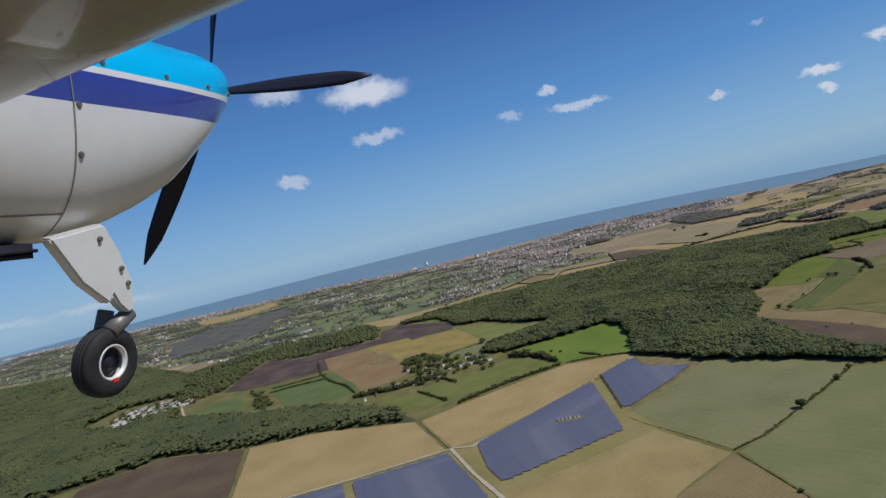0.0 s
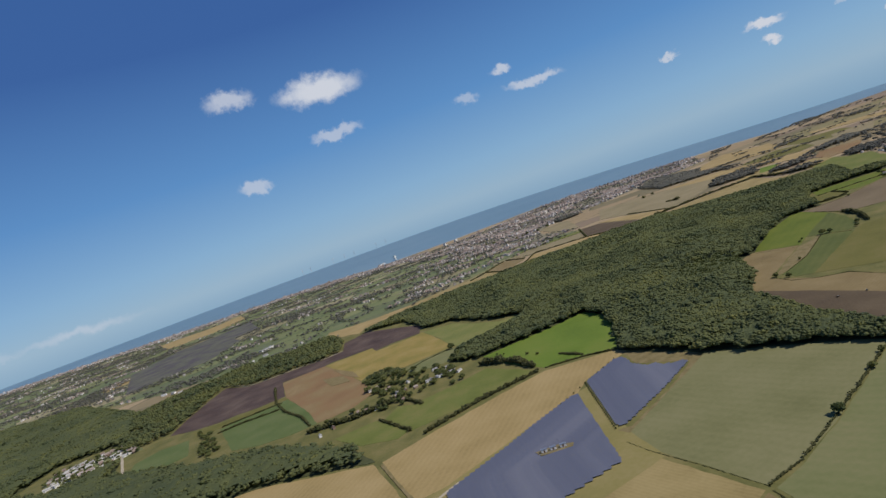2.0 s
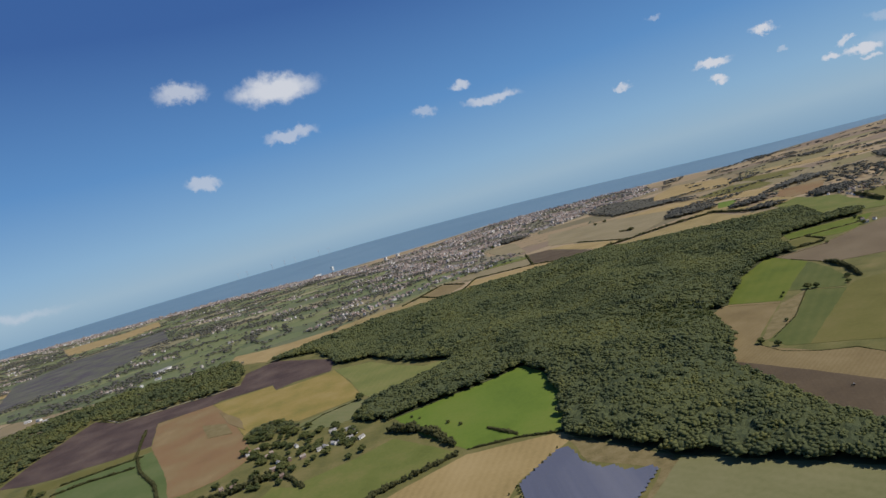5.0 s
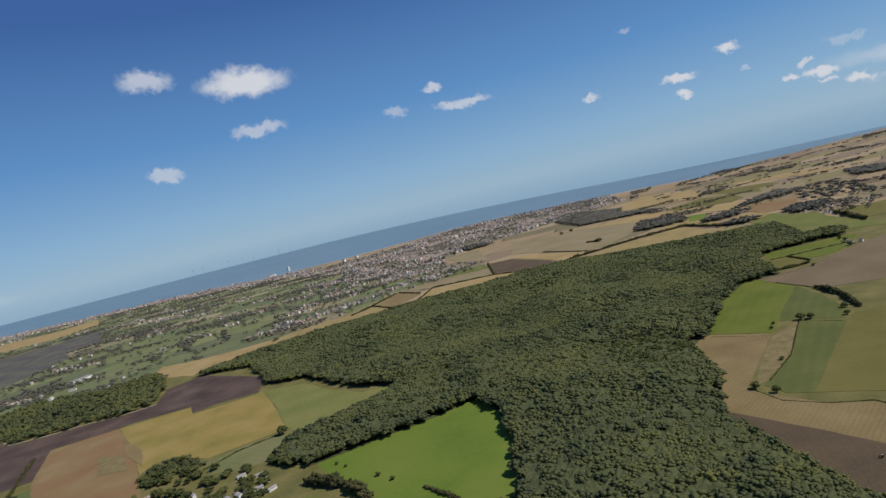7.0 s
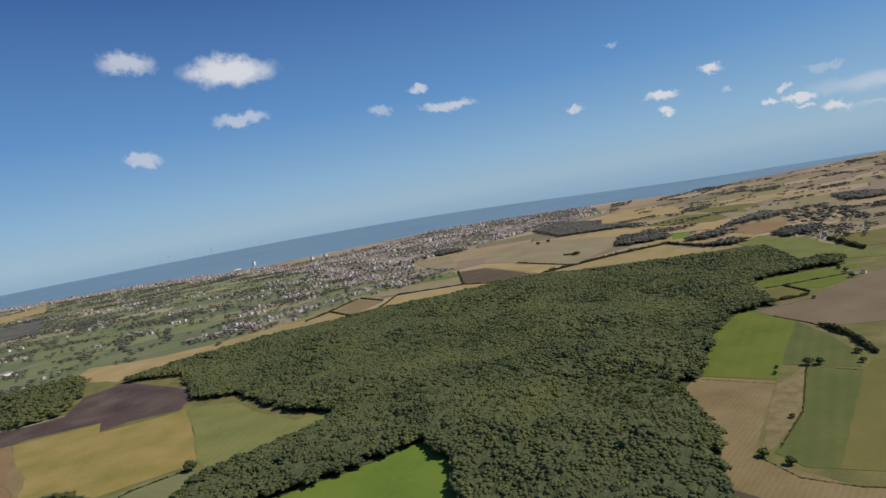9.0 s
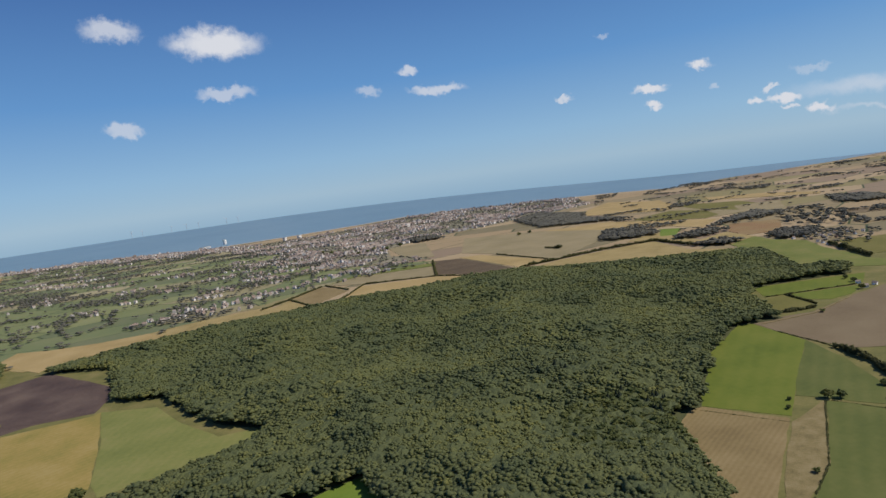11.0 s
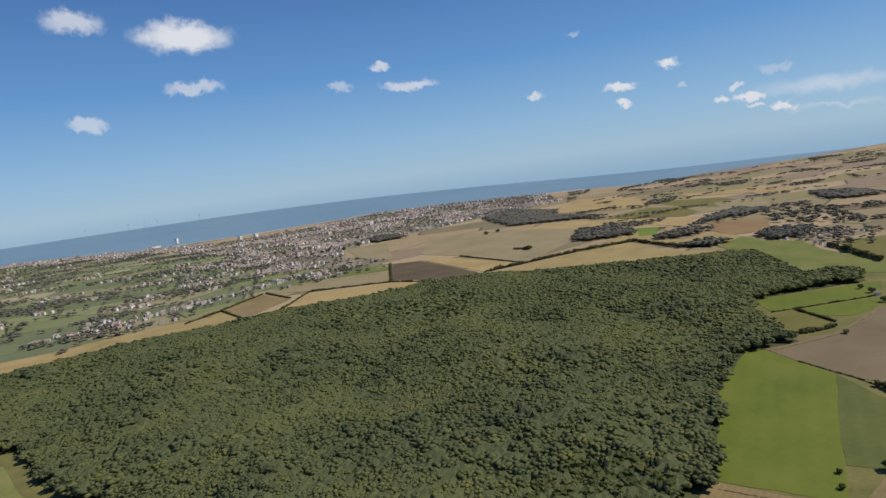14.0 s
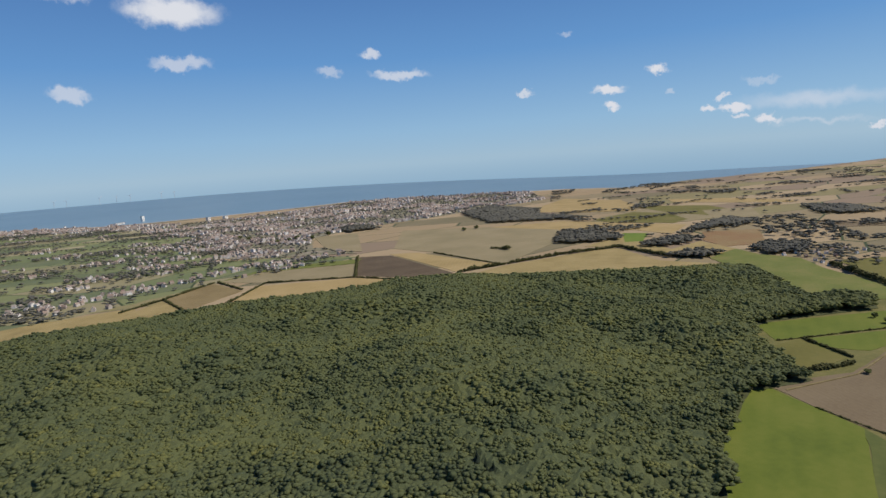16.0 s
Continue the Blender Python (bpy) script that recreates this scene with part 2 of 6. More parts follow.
M = {
    "farmland": farmland("farmland", [(0.0, (0.19, 0.165, 0.07)), (0.14, (0.28, 0.205, 0.115)), (0.40, (0.21, 0.165, 0.09)), (0.54, (0.32, 0.24, 0.14)), (0.76, (0.14, 0.12, 0.065)), (0.86, (0.20, 0.145, 0.10))], 190, 80, [(0.11, 0.10, 0.05), (0.17, 0.135, 0.075), (0.22, 0.17, 0.10)]),
    "parkland": farmland("parkland", [(0.0, (0.148, 0.164, 0.0693)), (0.25, (0.11, 0.125, 0.0651)), (0.45, (0.185, 0.193, 0.0861)), (0.62, (0.241, 0.204, 0.116)), (0.76, (0.132, 0.151, 0.0683)), (0.90, (0.314, 0.263, 0.158))], 130, 62, [(0.05, 0.075, 0.025), (0.09, 0.11, 0.04), (0.16, 0.14, 0.07)]),
    "turf": material("turf", [(0.078, 0.080, 0.024), (0.118, 0.110, 0.034), (0.160, 0.135, 0.050)], size=18, fine=2, bump=0.3),
    "woodfloor": material("woodfloor", [(0.04, 0.045, 0.018), (0.07, 0.075, 0.03)], size=8, fine=1),
    "sea": material("sea", [(0.112, 0.182, 0.222), (0.128, 0.202, 0.244), (0.144, 0.218, 0.258)], rough=0.45, size=400, fine=60, bump=0.15, bump_size=6, spec=0.5),
    "sand": material("sand", [(0.36, 0.28, 0.19), (0.46, 0.38, 0.28)], size=30, fine=4),
    "wheat": material("wheat", [(0.212, 0.155, 0.060), (0.268, 0.196, 0.082), (0.305, 0.226, 0.102)], size=35, fine=2, rows=(28, 4.2, 0.10), bump=0.2),
    "stubble": material("stubble", [(0.134, 0.097, 0.041), (0.170, 0.126, 0.055), (0.205, 0.154, 0.073)], size=25, fine=2, rows=(58, 2.2, 0.14), bump=0.3),
    "stubble_low": material("stubble_low", [(0.180, 0.134, 0.052), (0.235, 0.180, 0.073), (0.270, 0.208, 0.090)], size=25, fine=2, rows=(-28, 2.0, 0.12), bump=0.3),
    "fallow": material("fallow", [(0.116, 0.115, 0.045), (0.146, 0.141, 0.060), (0.172, 0.160, 0.075)], size=40, fine=2.5, rows=(-30, 6.0, 0.07), bump=0.2),
    "tan_crop": material("tan_crop", [(0.165, 0.138, 0.072), (0.200, 0.164, 0.088), (0.228, 0.186, 0.104)], size=50, fine=3, rows=(-30, 7.0, 0.07), bump=0.2),
    "ploughed": material("ploughed", [(0.062, 0.044, 0.026), (0.082, 0.059, 0.034), (0.106, 0.078, 0.045)], size=30, fine=2, rows=(30, 2.0, 0.05), bump=0.4),
    "ploughed_pale": material("ploughed_pale", [(0.129, 0.0972, 0.0396), (0.171, 0.104, 0.0484), (0.198, 0.119, 0.055), (0.186, 0.132, 0.0594), (0.229, 0.162, 0.0792)], size=40, fine=2, rows=(10, 2.5, 0.12), bump=0.3),
    "ploughed_mid": material("ploughed_mid", [(0.112, 0.083, 0.047), (0.137, 0.103, 0.059), (0.157, 0.121, 0.071)], size=40, fine=2, rows=(10, 2.5, 0.08), bump=0.3),
    "heath": material("heath", [(0.046, 0.030, 0.025), (0.070, 0.047, 0.038), (0.108, 0.077, 0.058)], size=30, fine=2.5, bump=0.5),
    "marsh": material("marsh", [(0.052, 0.044, 0.048), (0.074, 0.064, 0.068), (0.096, 0.096, 0.064), (0.120, 0.108, 0.096)], size=40, fine=4, bump=0.3),
    "grass_bright": material("grass_bright", [(0.0798, 0.122, 0.0143), (0.101, 0.147, 0.0185), (0.122, 0.155, 0.0252)], size=40, fine=3, bump=0.15),
    "grass_lime": material("grass_lime", [(0.072, 0.096, 0.011), (0.092, 0.114, 0.014), (0.112, 0.126, 0.019)], size=28, fine=3, rows=(48, 8.5, 0.09), bump=0.15),
    "grass_mid": material("grass_mid", [(0.0894, 0.105, 0.0213), (0.113, 0.127, 0.029), (0.146, 0.139, 0.0406)], size=25, fine=2.5, bump=0.2),
    "grass_bay": material("grass_bay", [(0.107, 0.122, 0.0316), (0.139, 0.147, 0.0407), (0.174, 0.164, 0.0542)], size=30, fine=2.5, rows=(20, 6.0, 0.06), bump=0.2),
    "grass_pasture": material("grass_pasture", [(0.066, 0.092, 0.026), (0.084, 0.110, 0.033), (0.106, 0.124, 0.044)], size=30, fine=2.5, rows=(35, 5.0, 0.06), bump=0.2),
    "grass_deep": material("grass_deep", [(0.060, 0.075, 0.018), (0.077, 0.090, 0.022), (0.098, 0.104, 0.029)], size=30, fine=2.5, rows=(48, 7.0, 0.12), bump=0.2),
    "grass_olive": material("grass_olive", [(0.092, 0.086, 0.020), (0.114, 0.105, 0.026), (0.136, 0.116, 0.036)], size=30, fine=2.5, bump=0.2),
    "grass_pale": material("grass_pale", [(0.109, 0.118, 0.042), (0.134, 0.139, 0.0546), (0.16, 0.151, 0.0672)], size=40, fine=2.5, rows=(-40, 6, 0.08), bump=0.15),
    "grass_dry": material("grass_dry", [(0.15, 0.135, 0.045), (0.19, 0.16, 0.055), (0.22, 0.18, 0.075)], size=40, fine=2.5, bump=0.2),
    "hay": material("hay", [(0.138, 0.128, 0.0315), (0.192, 0.155, 0.0399), (0.232, 0.173, 0.0504), (0.254, 0.194, 0.0683)], size=30, fine=2.5, rows=(62, 4.5, 0.08), bump=0.2),
    "rough_grass": material("rough_grass", [(0.112, 0.090, 0.036), (0.160, 0.126, 0.054), (0.200, 0.158, 0.078)], size=6, fine=1, bump=0.5),
    "track": material("track", [(0.302, 0.252, 0.176), (0.386, 0.336, 0.252)], size=6, fine=0.8, bump=0.3),
    "leaf": foliage("leaf", [(0.066, 0.0898, 0.0396), (0.114, 0.137, 0.0495), (0.163, 0.177, 0.0593), (0.22, 0.22, 0.0692)], rough=0.8, size=45, fine=0.8, per_object=0.6, tone_attr=True, bump=0.5, bump_size=0.35),
    "canopy": foliage("canopy", [(0.094, 0.124, 0.0683), (0.155, 0.183, 0.0844), (0.221, 0.238, 0.0914), (0.324, 0.311, 0.0967)], rough=0.8, size=60, fine=0.7, per_object=0.75, tone_attr=True, shuffle=False, grain=1.1, bump=0.8, bump_size=0.35),
    # distance haze put into the leaf tones: paler and greyer than near leaves
    "hazed_far_leaf": foliage("hazed_far_leaf", [(0.165, 0.165, 0.143), (0.208, 0.203, 0.166), (0.253, 0.238, 0.179)], rough=0.85, size=60, fine=1.5, per_object=0.5, tone_attr=True),
    "slate": material("slate", [(0.20, 0.19, 0.18), (0.29, 0.28, 0.26), (0.42, 0.41, 0.38)], size=3, fine=0.3, per_object=0.8, tone_attr=True, bump=0.3, bump_size=0.12),
    "bark": material("bark", [(0.05, 0.037, 0.025), (0.10, 0.08, 0.055)], size=0.6, fine=0.08, bump=0.6, bump_size=0.05),
    "hedge": foliage("hedge", [(0.084, 0.092, 0.040), (0.130, 0.134, 0.054), (0.184, 0.178, 0.072)], rough=0.8, size=12, fine=0.5, tone_attr=True, per_object=0.3, bump=0.9, bump_size=0.3),
    "panel": material("panel", [(0.070, 0.077, 0.110), (0.092, 0.099, 0.134), (0.130, 0.134, 0.164)], rough=0.4, size=25, fine=1.2, spec=0.5),
    "steel": material("steel", [(0.35, 0.36, 0.37), (0.5, 0.5, 0.5)], rough=0.45, size=1, fine=0.1, metal=0.8),
    "render_white": material("render_white", [(0.62, 0.60, 0.55), (0.80, 0.78, 0.74)], size=3, fine=0.4, per_object=0.3, tone_attr=True),
    "brick": material("brick", [(0.17, 0.10, 0.075), (0.24, 0.165, 0.125), (0.34, 0.28, 0.22)], size=3, fine=0.3, per_object=0.4, tone_attr=True, bump=0.3, bump_size=0.1),
    "tiles": material("tiles", [(0.14, 0.10, 0.08), (0.20, 0.15, 0.12), (0.27, 0.22, 0.185), (0.26, 0.25, 0.24)], size=3, fine=0.3, per_object=0.8, tone_attr=True, bump=0.4, bump_size=0.12),
    "glass": material("glass", [(0.02, 0.025, 0.03), (0.04, 0.05, 0.06)], rough=0.08, size=1, fine=0.2, spec=0.6),
    "door_paint": material("door_paint", [(0.10, 0.05, 0.03), (0.14, 0.08, 0.05)], rough=0.5, size=1, fine=0.1),
}

# ---------------------------------------------------------------- builders


def mesh_object(name, verts, faces, mat, parent=None, label="", smooth=False, mats=None, index=None, tone=None):
    me = bpy.data.meshes.new(name)
    me.from_pydata([tuple(v) for v in verts], [], faces)
    for m in (mats or [mat]):
        me.materials.append(m)
    if index is not None:
        me.polygons.foreach_set("material_index", index)
    if smooth:
        me.polygons.foreach_set("use_smooth", [True] * len(me.polygons))
    if tone is not None:
        me.attributes.new("tone", "FLOAT", "POINT").data.foreach_set("value", tone)
    me.update()
    ob = new(name, me)
    if parent:
        ob.parent = parent
    if label:
        ob["label"] = label
    return ob


def part(name, bm, mat, parent, label="", smooth=False):
    me = bpy.data.meshes.new(name)
    bm.to_mesh(me)
    bm.free()
    me.materials.append(mat)
    if smooth:
        me.polygons.foreach_set("use_smooth", [True] * len(me.polygons))
    ob = new(name, me)
    ob.parent = parent
    if label:
        ob["label"] = label
    return ob


def inside(p, poly):
    x, y = p
    hit, j = False, len(poly) - 1
    for i in range(len(poly)):
        (xa, ya), (xb, yb) = poly[i], poly[j]
        if (ya > y) != (yb > y) and x < (xb - xa) * (y - ya) / (yb - ya) + xa:
            hit = not hit
        j = i
    return hit


def ragged(poly, step=7.0, amount=0.5, seed=1):
    """The outline with small uneven steps along its sides."""
    rng, out = random.Random(seed), []
    for a, b in zip(poly, poly[1:] + poly[:1]):
        d = math.dist(a, b)
        n = max(1, int(d / step))
        nx, ny = -(b[1] - a[1]) / max(d, 1e-6), (b[0] - a[0]) / max(d, 1e-6)
        for k in range(n):
            f = k / n
            o = rng.uniform(-amount, amount) if k else 0
            out.append((a[0] + (b[0] - a[0]) * f + nx * o, a[1] + (b[1] - a[1]) * f + ny * o))
    return out


layer = [0]


def slab(name, poly, mat, label, category, seed=None, z=None, amount=0.5, group=""):
    """A field, a track or a stretch of ground: a flat bed with its own edge, a little proud of the ground."""
    layer[0] += 1
    z = 0.10 + 0.004 * layer[0] if z is None else z
    pts = ragged(poly, 7.0, amount, layer[0])
    n = len(pts)
    verts = [(x, y, z) for x, y in pts] + [(x, y, -0.3) for x, y in pts]
    faces = [tuple(range(n))] + [(i, n + i, n + (i + 1) % n, (i + 1) % n) for i in range(n)]
    area = sum(pts[i][0] * pts[(i + 1) % n][1] - pts[(i + 1) % n][0] * pts[i][1] for i in range(n))
    if area < 0:
        faces = [tuple(reversed(f)) for f in faces]
    ob = mesh_object(name, verts, faces, mat)
    return tagged(ob, label, category, group, "structure")


def ribbon(name, line, width, mat, label, category, z=None):
    """A track along a line."""
    layer[0] += 1
    z = 0.25 + 0.004 * layer[0] if z is None else z
    pts = []
    for a, b in zip(line, line[1:]):
        n = max(1, int(math.dist(a, b) / 4))
        pts += [(a[0] + (b[0] - a[0]) * k / n, a[1] + (b[1] - a[1]) * k / n) for k in range(n)]
    pts.append(line[-1])
    rng, verts = random.Random(len(pts)), []
    for i, p in enumerate(pts):
        a, b = pts[max(0, i - 1)], pts[min(len(pts) - 1, i + 1)]
        d = math.dist(a, b)
        nx, ny = -(b[1] - a[1]) / d, (b[0] - a[0]) / d
        w = width / 2 * rng.uniform(0.8, 1.2)
        for s, h in ((1, -0.2), (1, z), (-1, z), (-1, -0.2)):
            verts.append((p[0] + nx * w * s, p[1] + ny * w * s, h))
    faces = []
    for i in range(len(pts) - 1):
        a, b = 4 * i, 4 * i + 4
        faces += [(a + k, a + k + 1, b + k + 1, b + k) for k in range(3)]
    return tagged(mesh_object(name, verts, [tuple(reversed(f)) for f in faces], mat), label, category, "", "structure")


def ico(sub):
    bm = bmesh.new()
    bmesh.ops.create_icosphere(bm, subdivisions=sub, radius=1.0)
    v = np.array([x.co[:] for x in bm.verts])
    f = np.array([[x.index for x in q.verts] for q in bm.faces])
    bm.free()
    return v, f


ICO1 = ico(1)


OCTA = (np.array([(1, 0, 0), (-1, 0, 0), (0, 1, 0), (0, -1, 0), (0, 0, 1), (0, 0, -1)], float),
        np.array([(0, 2, 4), (2, 1, 4), (1, 3, 4), (3, 0, 4), (2, 0, 5), (1, 2, 5), (3, 1, 5), (0, 3, 5)]))


def crown_shape(seed, tufts=16, small=(0.13, 0.23), clump=ICO1, heart=ICO1):
    """A broad crown about 1 across and 1 high: a lumpy heart with leafy boughs round it; bottom at z = 0."""
    rng = random.Random(seed)
    v, f = heart
    out = []
    for p in v:
        d = Vector(p)
        n = noise.noise(d * 1.6 + Vector((seed * 7.3, 0, 0))) * 0.26 + noise.noise(d * 3.7 + Vector((0, seed * 3.1, 0))) * 0.15
        r = 0.38 * (1 + n) * rng.uniform(0.85, 1.12)
        out.append((d.x * r, d.y * r, 0.44 + d.z * r * (0.98 if d.z > 0 else 0.9)))
    verts, faces, tone = [np.array(out)], [f], [np.full(len(out), -0.06)]
    base = len(out)
    tv, tf = clump
    for k in range(tufts):
        a, h = 2.4 * k + rng.uniform(-0.6, 0.6), rng.uniform(-0.2, 1.0)
        c = math.sqrt(max(0, 1 - h * h))
        s = rng.uniform(*small)
        out_by = rng.uniform(0.31, 0.45)
        q = np.array([[rng.uniform(0.55, 1.45) for _ in range(3)] for _ in tv])
        turn = np.array(Euler((rng.uniform(0, 3), rng.uniform(0, 3), rng.uniform(0, 3))).to_matrix())
        verts.append((tv * q) @ turn * s + np.array([math.cos(a) * c * out_by, math.sin(a) * c * out_by, 0.46 + h * out_by * 0.95]))
        faces.append(tf + base)
        tone.append(np.full(len(tv), rng.uniform(-0.08, 0.10)))
        base += len(tv)
    return np.concatenate(verts), np.concatenate(faces), np.concatenate(tone)


CROWNS = [crown_shape(k, 26, (0.09, 0.19), OCTA) for k in range(10)]
CROWNS_FAR = [crown_shape(20 + k, 14, (0.12, 0.22), OCTA) for k in range(8)]
CROWNS_TINY = [crown_shape(40 + k, 7, (0.15, 0.26), OCTA) for k in range(6)]
CROWNS_DOT = [crown_shape(50 + k, 1, (0.18, 0.26), OCTA, OCTA) for k in range(6)]


def grove(name, places, shapes, mat, label, category, kind="stuff", lift=0.3):
    """Many crowns as one object. places: (x, y, width, height), and where given the ground's height and the leaf tone."""
    V, F, T = [], [], []
    base, rng = 0, random.Random(len(places))
    for x, y, w, h, *more in places:
        z, shade = more if more else (0.0, rng.random())
        v, f, d = shapes[rng.randrange(len(shapes))]
        a = rng.uniform(0, 2 * math.pi)
        c, s = math.cos(a), math.sin(a)
        q = np.empty_like(v)
        q[:, 0] = (v[:, 0] * c - v[:, 1] * s) * w + x
        q[:, 1] = (v[:, 0] * s + v[:, 1] * c) * w + y
        q[:, 2] = v[:, 2] * h * (1 - lift) + h * lift * 0.8 + z
        V.append(q)
        F.append(f + base)
        T.append(np.clip(shade + d, 0.0, 0.99))
        base += len(v)
    V, F, T = np.concatenate(V), np.concatenate(F), np.concatenate(T)
    me = bpy.data.meshes.new(name)
    me.vertices.add(len(V))
    me.vertices.foreach_set("co", V.ravel())
    me.loops.add(F.size)
    me.loops.foreach_set("vertex_index", F.ravel())
    me.polygons.add(len(F))
    me.polygons.foreach_set("loop_start", np.arange(0, F.size, 3))
    me.polygons.foreach_set("loop_total", np.full(len(F), 3))
    me.attributes.new("tone", "FLOAT", "POINT").data.foreach_set("value", T)
    me.polygons.foreach_set("use_smooth", np.ones(len(F), bool))
    me.materials.append(mat)
    me.update(calc_edges=True)
    me.validate()
    return tagged(new(name, me), label, category, "", kind)


def scatter(poly, gap, seed, jitter=0.42):
    """Places on an uneven grid inside an outline."""
    rng = random.Random(seed)
    xs, ys = [p[0] for p in poly], [p[1] for p in poly]
    out, row, y = [], 0, min(ys)
    while y < max(ys):
        x = min(xs) + (row % 2) * gap / 2
        while x < max(xs):
            p = (x + rng.uniform(-jitter, jitter) * gap, y + rng.uniform(-jitter, jitter) * gap)
            if inside(p, poly):
                out.append(p)
            x += gap
        y += gap * 0.87
        row += 1
    return out


PROTO = []


def tree_proto(k):
    """A tree about 1 wide and 1 high: tapered trunk with limbs, and a leafy crown."""
    root = new("tree")
    bm = bmesh.new()

    def limb(a, b, ra, rb):
        a, b = Vector(a), Vector(b)
        r = bmesh.ops.create_cone(bm, cap_ends=True, segments=7, radius1=ra, radius2=rb, depth=(b - a).length)
        m = Matrix.Translation((a + b) / 2) @ (b - a).to_track_quat("Z", "Y").to_matrix().to_4x4()
        bmesh.ops.transform(bm, matrix=m, verts=r["verts"])

    limb((0, 0, -0.02), (0, 0, 0.36), 0.035, 0.024)
    for j in range(4):
        a = j * 1.57 + k
        limb((0, 0, 0.24 + 0.03 * j), (0.2 * math.cos(a), 0.2 * math.sin(a), 0.52), 0.018, 0.007)
    part("trunk", bm, M["bark"], root)
    v, f, d = CROWNS[k]
    v = v * np.array([1, 1, 0.92]) + np.array([0, 0, 0.06])
    mesh_object("crown", v, [tuple(int(i) for i in q) for q in f], M["leaf"], root)
    return root


def plant_tree(x, y, w, h, label, group, seed, name="tree", z=0.0):
    rng = random.Random(seed)
    if not PROTO:
        PROTO.extend(tree_proto(k) for k in range(6))
    src = PROTO[rng.randrange(6)]
    m = Matrix.Translation((x, y, z)) @ Matrix.Rotation(rng.uniform(0, 6.28), 4, "Z") @ Matrix.Diagonal((w, w, h, 1))
    ob = copy_thing(src, m)
    ob.scale = (w, w, h)
    ob.name = name
    return tagged(ob, label, name, group)


def hedge(line, width, height, seed, label, gaps=0.1, name="hedge"):
    """A hedge: uneven leafy clumps in a row along a line, joined in one mesh."""
    rng, places = random.Random(seed), []
    for a, b in zip(line, line[1:]):
        d = math.dist(a, b)
        n = max(2, int(d / (width * 0.45)))
        for k in range(n):
            if noise.noise(Vector((k * 0.21, seed * 5.1, 0))) < gaps - 0.72:
                continue
            f = k / n
            s = rng.uniform(0.75, 1.3) * (1 + 0.5 * noise.noise(Vector((k * 0.13, seed * 2.7, 4))))
            places.append((a[0] + (b[0] - a[0]) * f + rng.uniform(-.25, .25) * width, a[1] + (b[1] - a[1]) * f + rng.uniform(-.25, .25) * width,
                           width * s * 1.2, height * s, -0.15, rng.random()))
    ob = grove(name, places, CROWNS_TINY if height > 1.3 else CROWNS_DOT, M["hedge"], label, "hedge", "", 0.0)
    return ob


# ---------------------------------------------------------------- ground and sea
def coastline():
    """The shore from the far left to the far right."""
    return [(-4600, 3300), (-3200, 3050), (-2200, 2950), (-1600, 2760), (-1100, 2640), (-700, 2600), (-350, 2560), (-60, 2400), (190, 2400), (430, 2450), (610, 2510), (770, 2440), (920, 2290), (1075, 2200), (1190, 2110), (1290, 1930), (1500, 1980), (1900, 1980), (2600, 2100), (5018, 2605)]


def make_ground():
    shore = [p for p in ragged(coastline() + [(5200, -1800), (-4200, -1800)], 80, 8, 5)]
    n = len(shore)
    verts = [(x, y, 0.0) for x, y in shore] + [(x, y, -4.0) for x, y in shore]
    faces = [tuple(reversed(range(n)))] + [((i + 1) % n, n + (i + 1) % n, n + i, i) for i in range(n)]
    tagged(mesh_object("ground", verts, faces, M["farmland"]), "open farmland in a quilt of green, tan and brown fields", "ground", "", "structure")
    rim = []
    for k in range(144):  # water cut short eastward: lowers the seen horizon, in place of haze
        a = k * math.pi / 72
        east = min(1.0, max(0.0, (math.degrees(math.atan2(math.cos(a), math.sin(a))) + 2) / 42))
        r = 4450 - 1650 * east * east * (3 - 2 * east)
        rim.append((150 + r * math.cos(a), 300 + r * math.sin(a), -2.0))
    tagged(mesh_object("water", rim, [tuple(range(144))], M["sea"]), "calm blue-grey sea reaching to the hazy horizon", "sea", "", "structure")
    ribbon("beach", [(-1100, 2631), (-700, 2591), (-350, 2551), (-60, 2391), (190, 2391), (430, 2441), (610, 2501), (770, 2431), (920, 2281), (1075, 2191), (1190, 2101)], 16, M["sand"], "pale sand and shingle beach along the shore", "beach", 0.2)


make_ground()

# ---------------------------------------------------------------- outlines of the woods
WOOD = [(141.2, 496.4), (172.2, 436.7), (211.7, 393.3), (244.1, 352.1), (270.3, 307.6), (399.7, 232.3), (259.7, 337.9), (248.1, 387.5), (244.7, 407.5), (244.8, 435.5), (248.4, 482.4), (253, 505.3), (261.8, 520.2), (283.6, 548.6), (302.6, 604.1), (319.8, 615.7), (326.2, 615.3),
        (347.6, 639.2), (382.2, 676.6), (432.5, 710.4), (441.3, 707.8), (465.4, 705), (483.3, 750.2), (509.4, 782.2), (532.4, 785.8), (603.6, 770.9), (621.6, 788.9), (614.3, 804.2), (589.3, 810.9), (606.9, 842), (643.1, 906.7), (636.3, 926.2),
        (571.1, 955.8), (503.7, 995.4), (454.2, 1018.1), (418.7, 1052.1), (358.6, 1076), (326.8, 1063.1), (266.9, 1056.9), (198.7, 1068.5), (166.5, 1056.3), (132.6, 1053.4), (81.9, 1053.9), (4.7, 1028.6), (-57.8, 995.6), (-80.7, 983.9), (-12.1, 953.4), (-0.2, 907.3), (15.2, 848.9), (23.8, 835.5),
        (50.2, 830.1), (72.9, 776.7), (96.1, 744.6), (124.3, 719.1), (110.4, 700.2), (70.7, 680.2), (41.9, 666.2), (31.1, 633.7), (53.1, 611.5), (131, 625.5), (162.5, 636.4), (167.3, 603.5), (163.4, 559.7)]
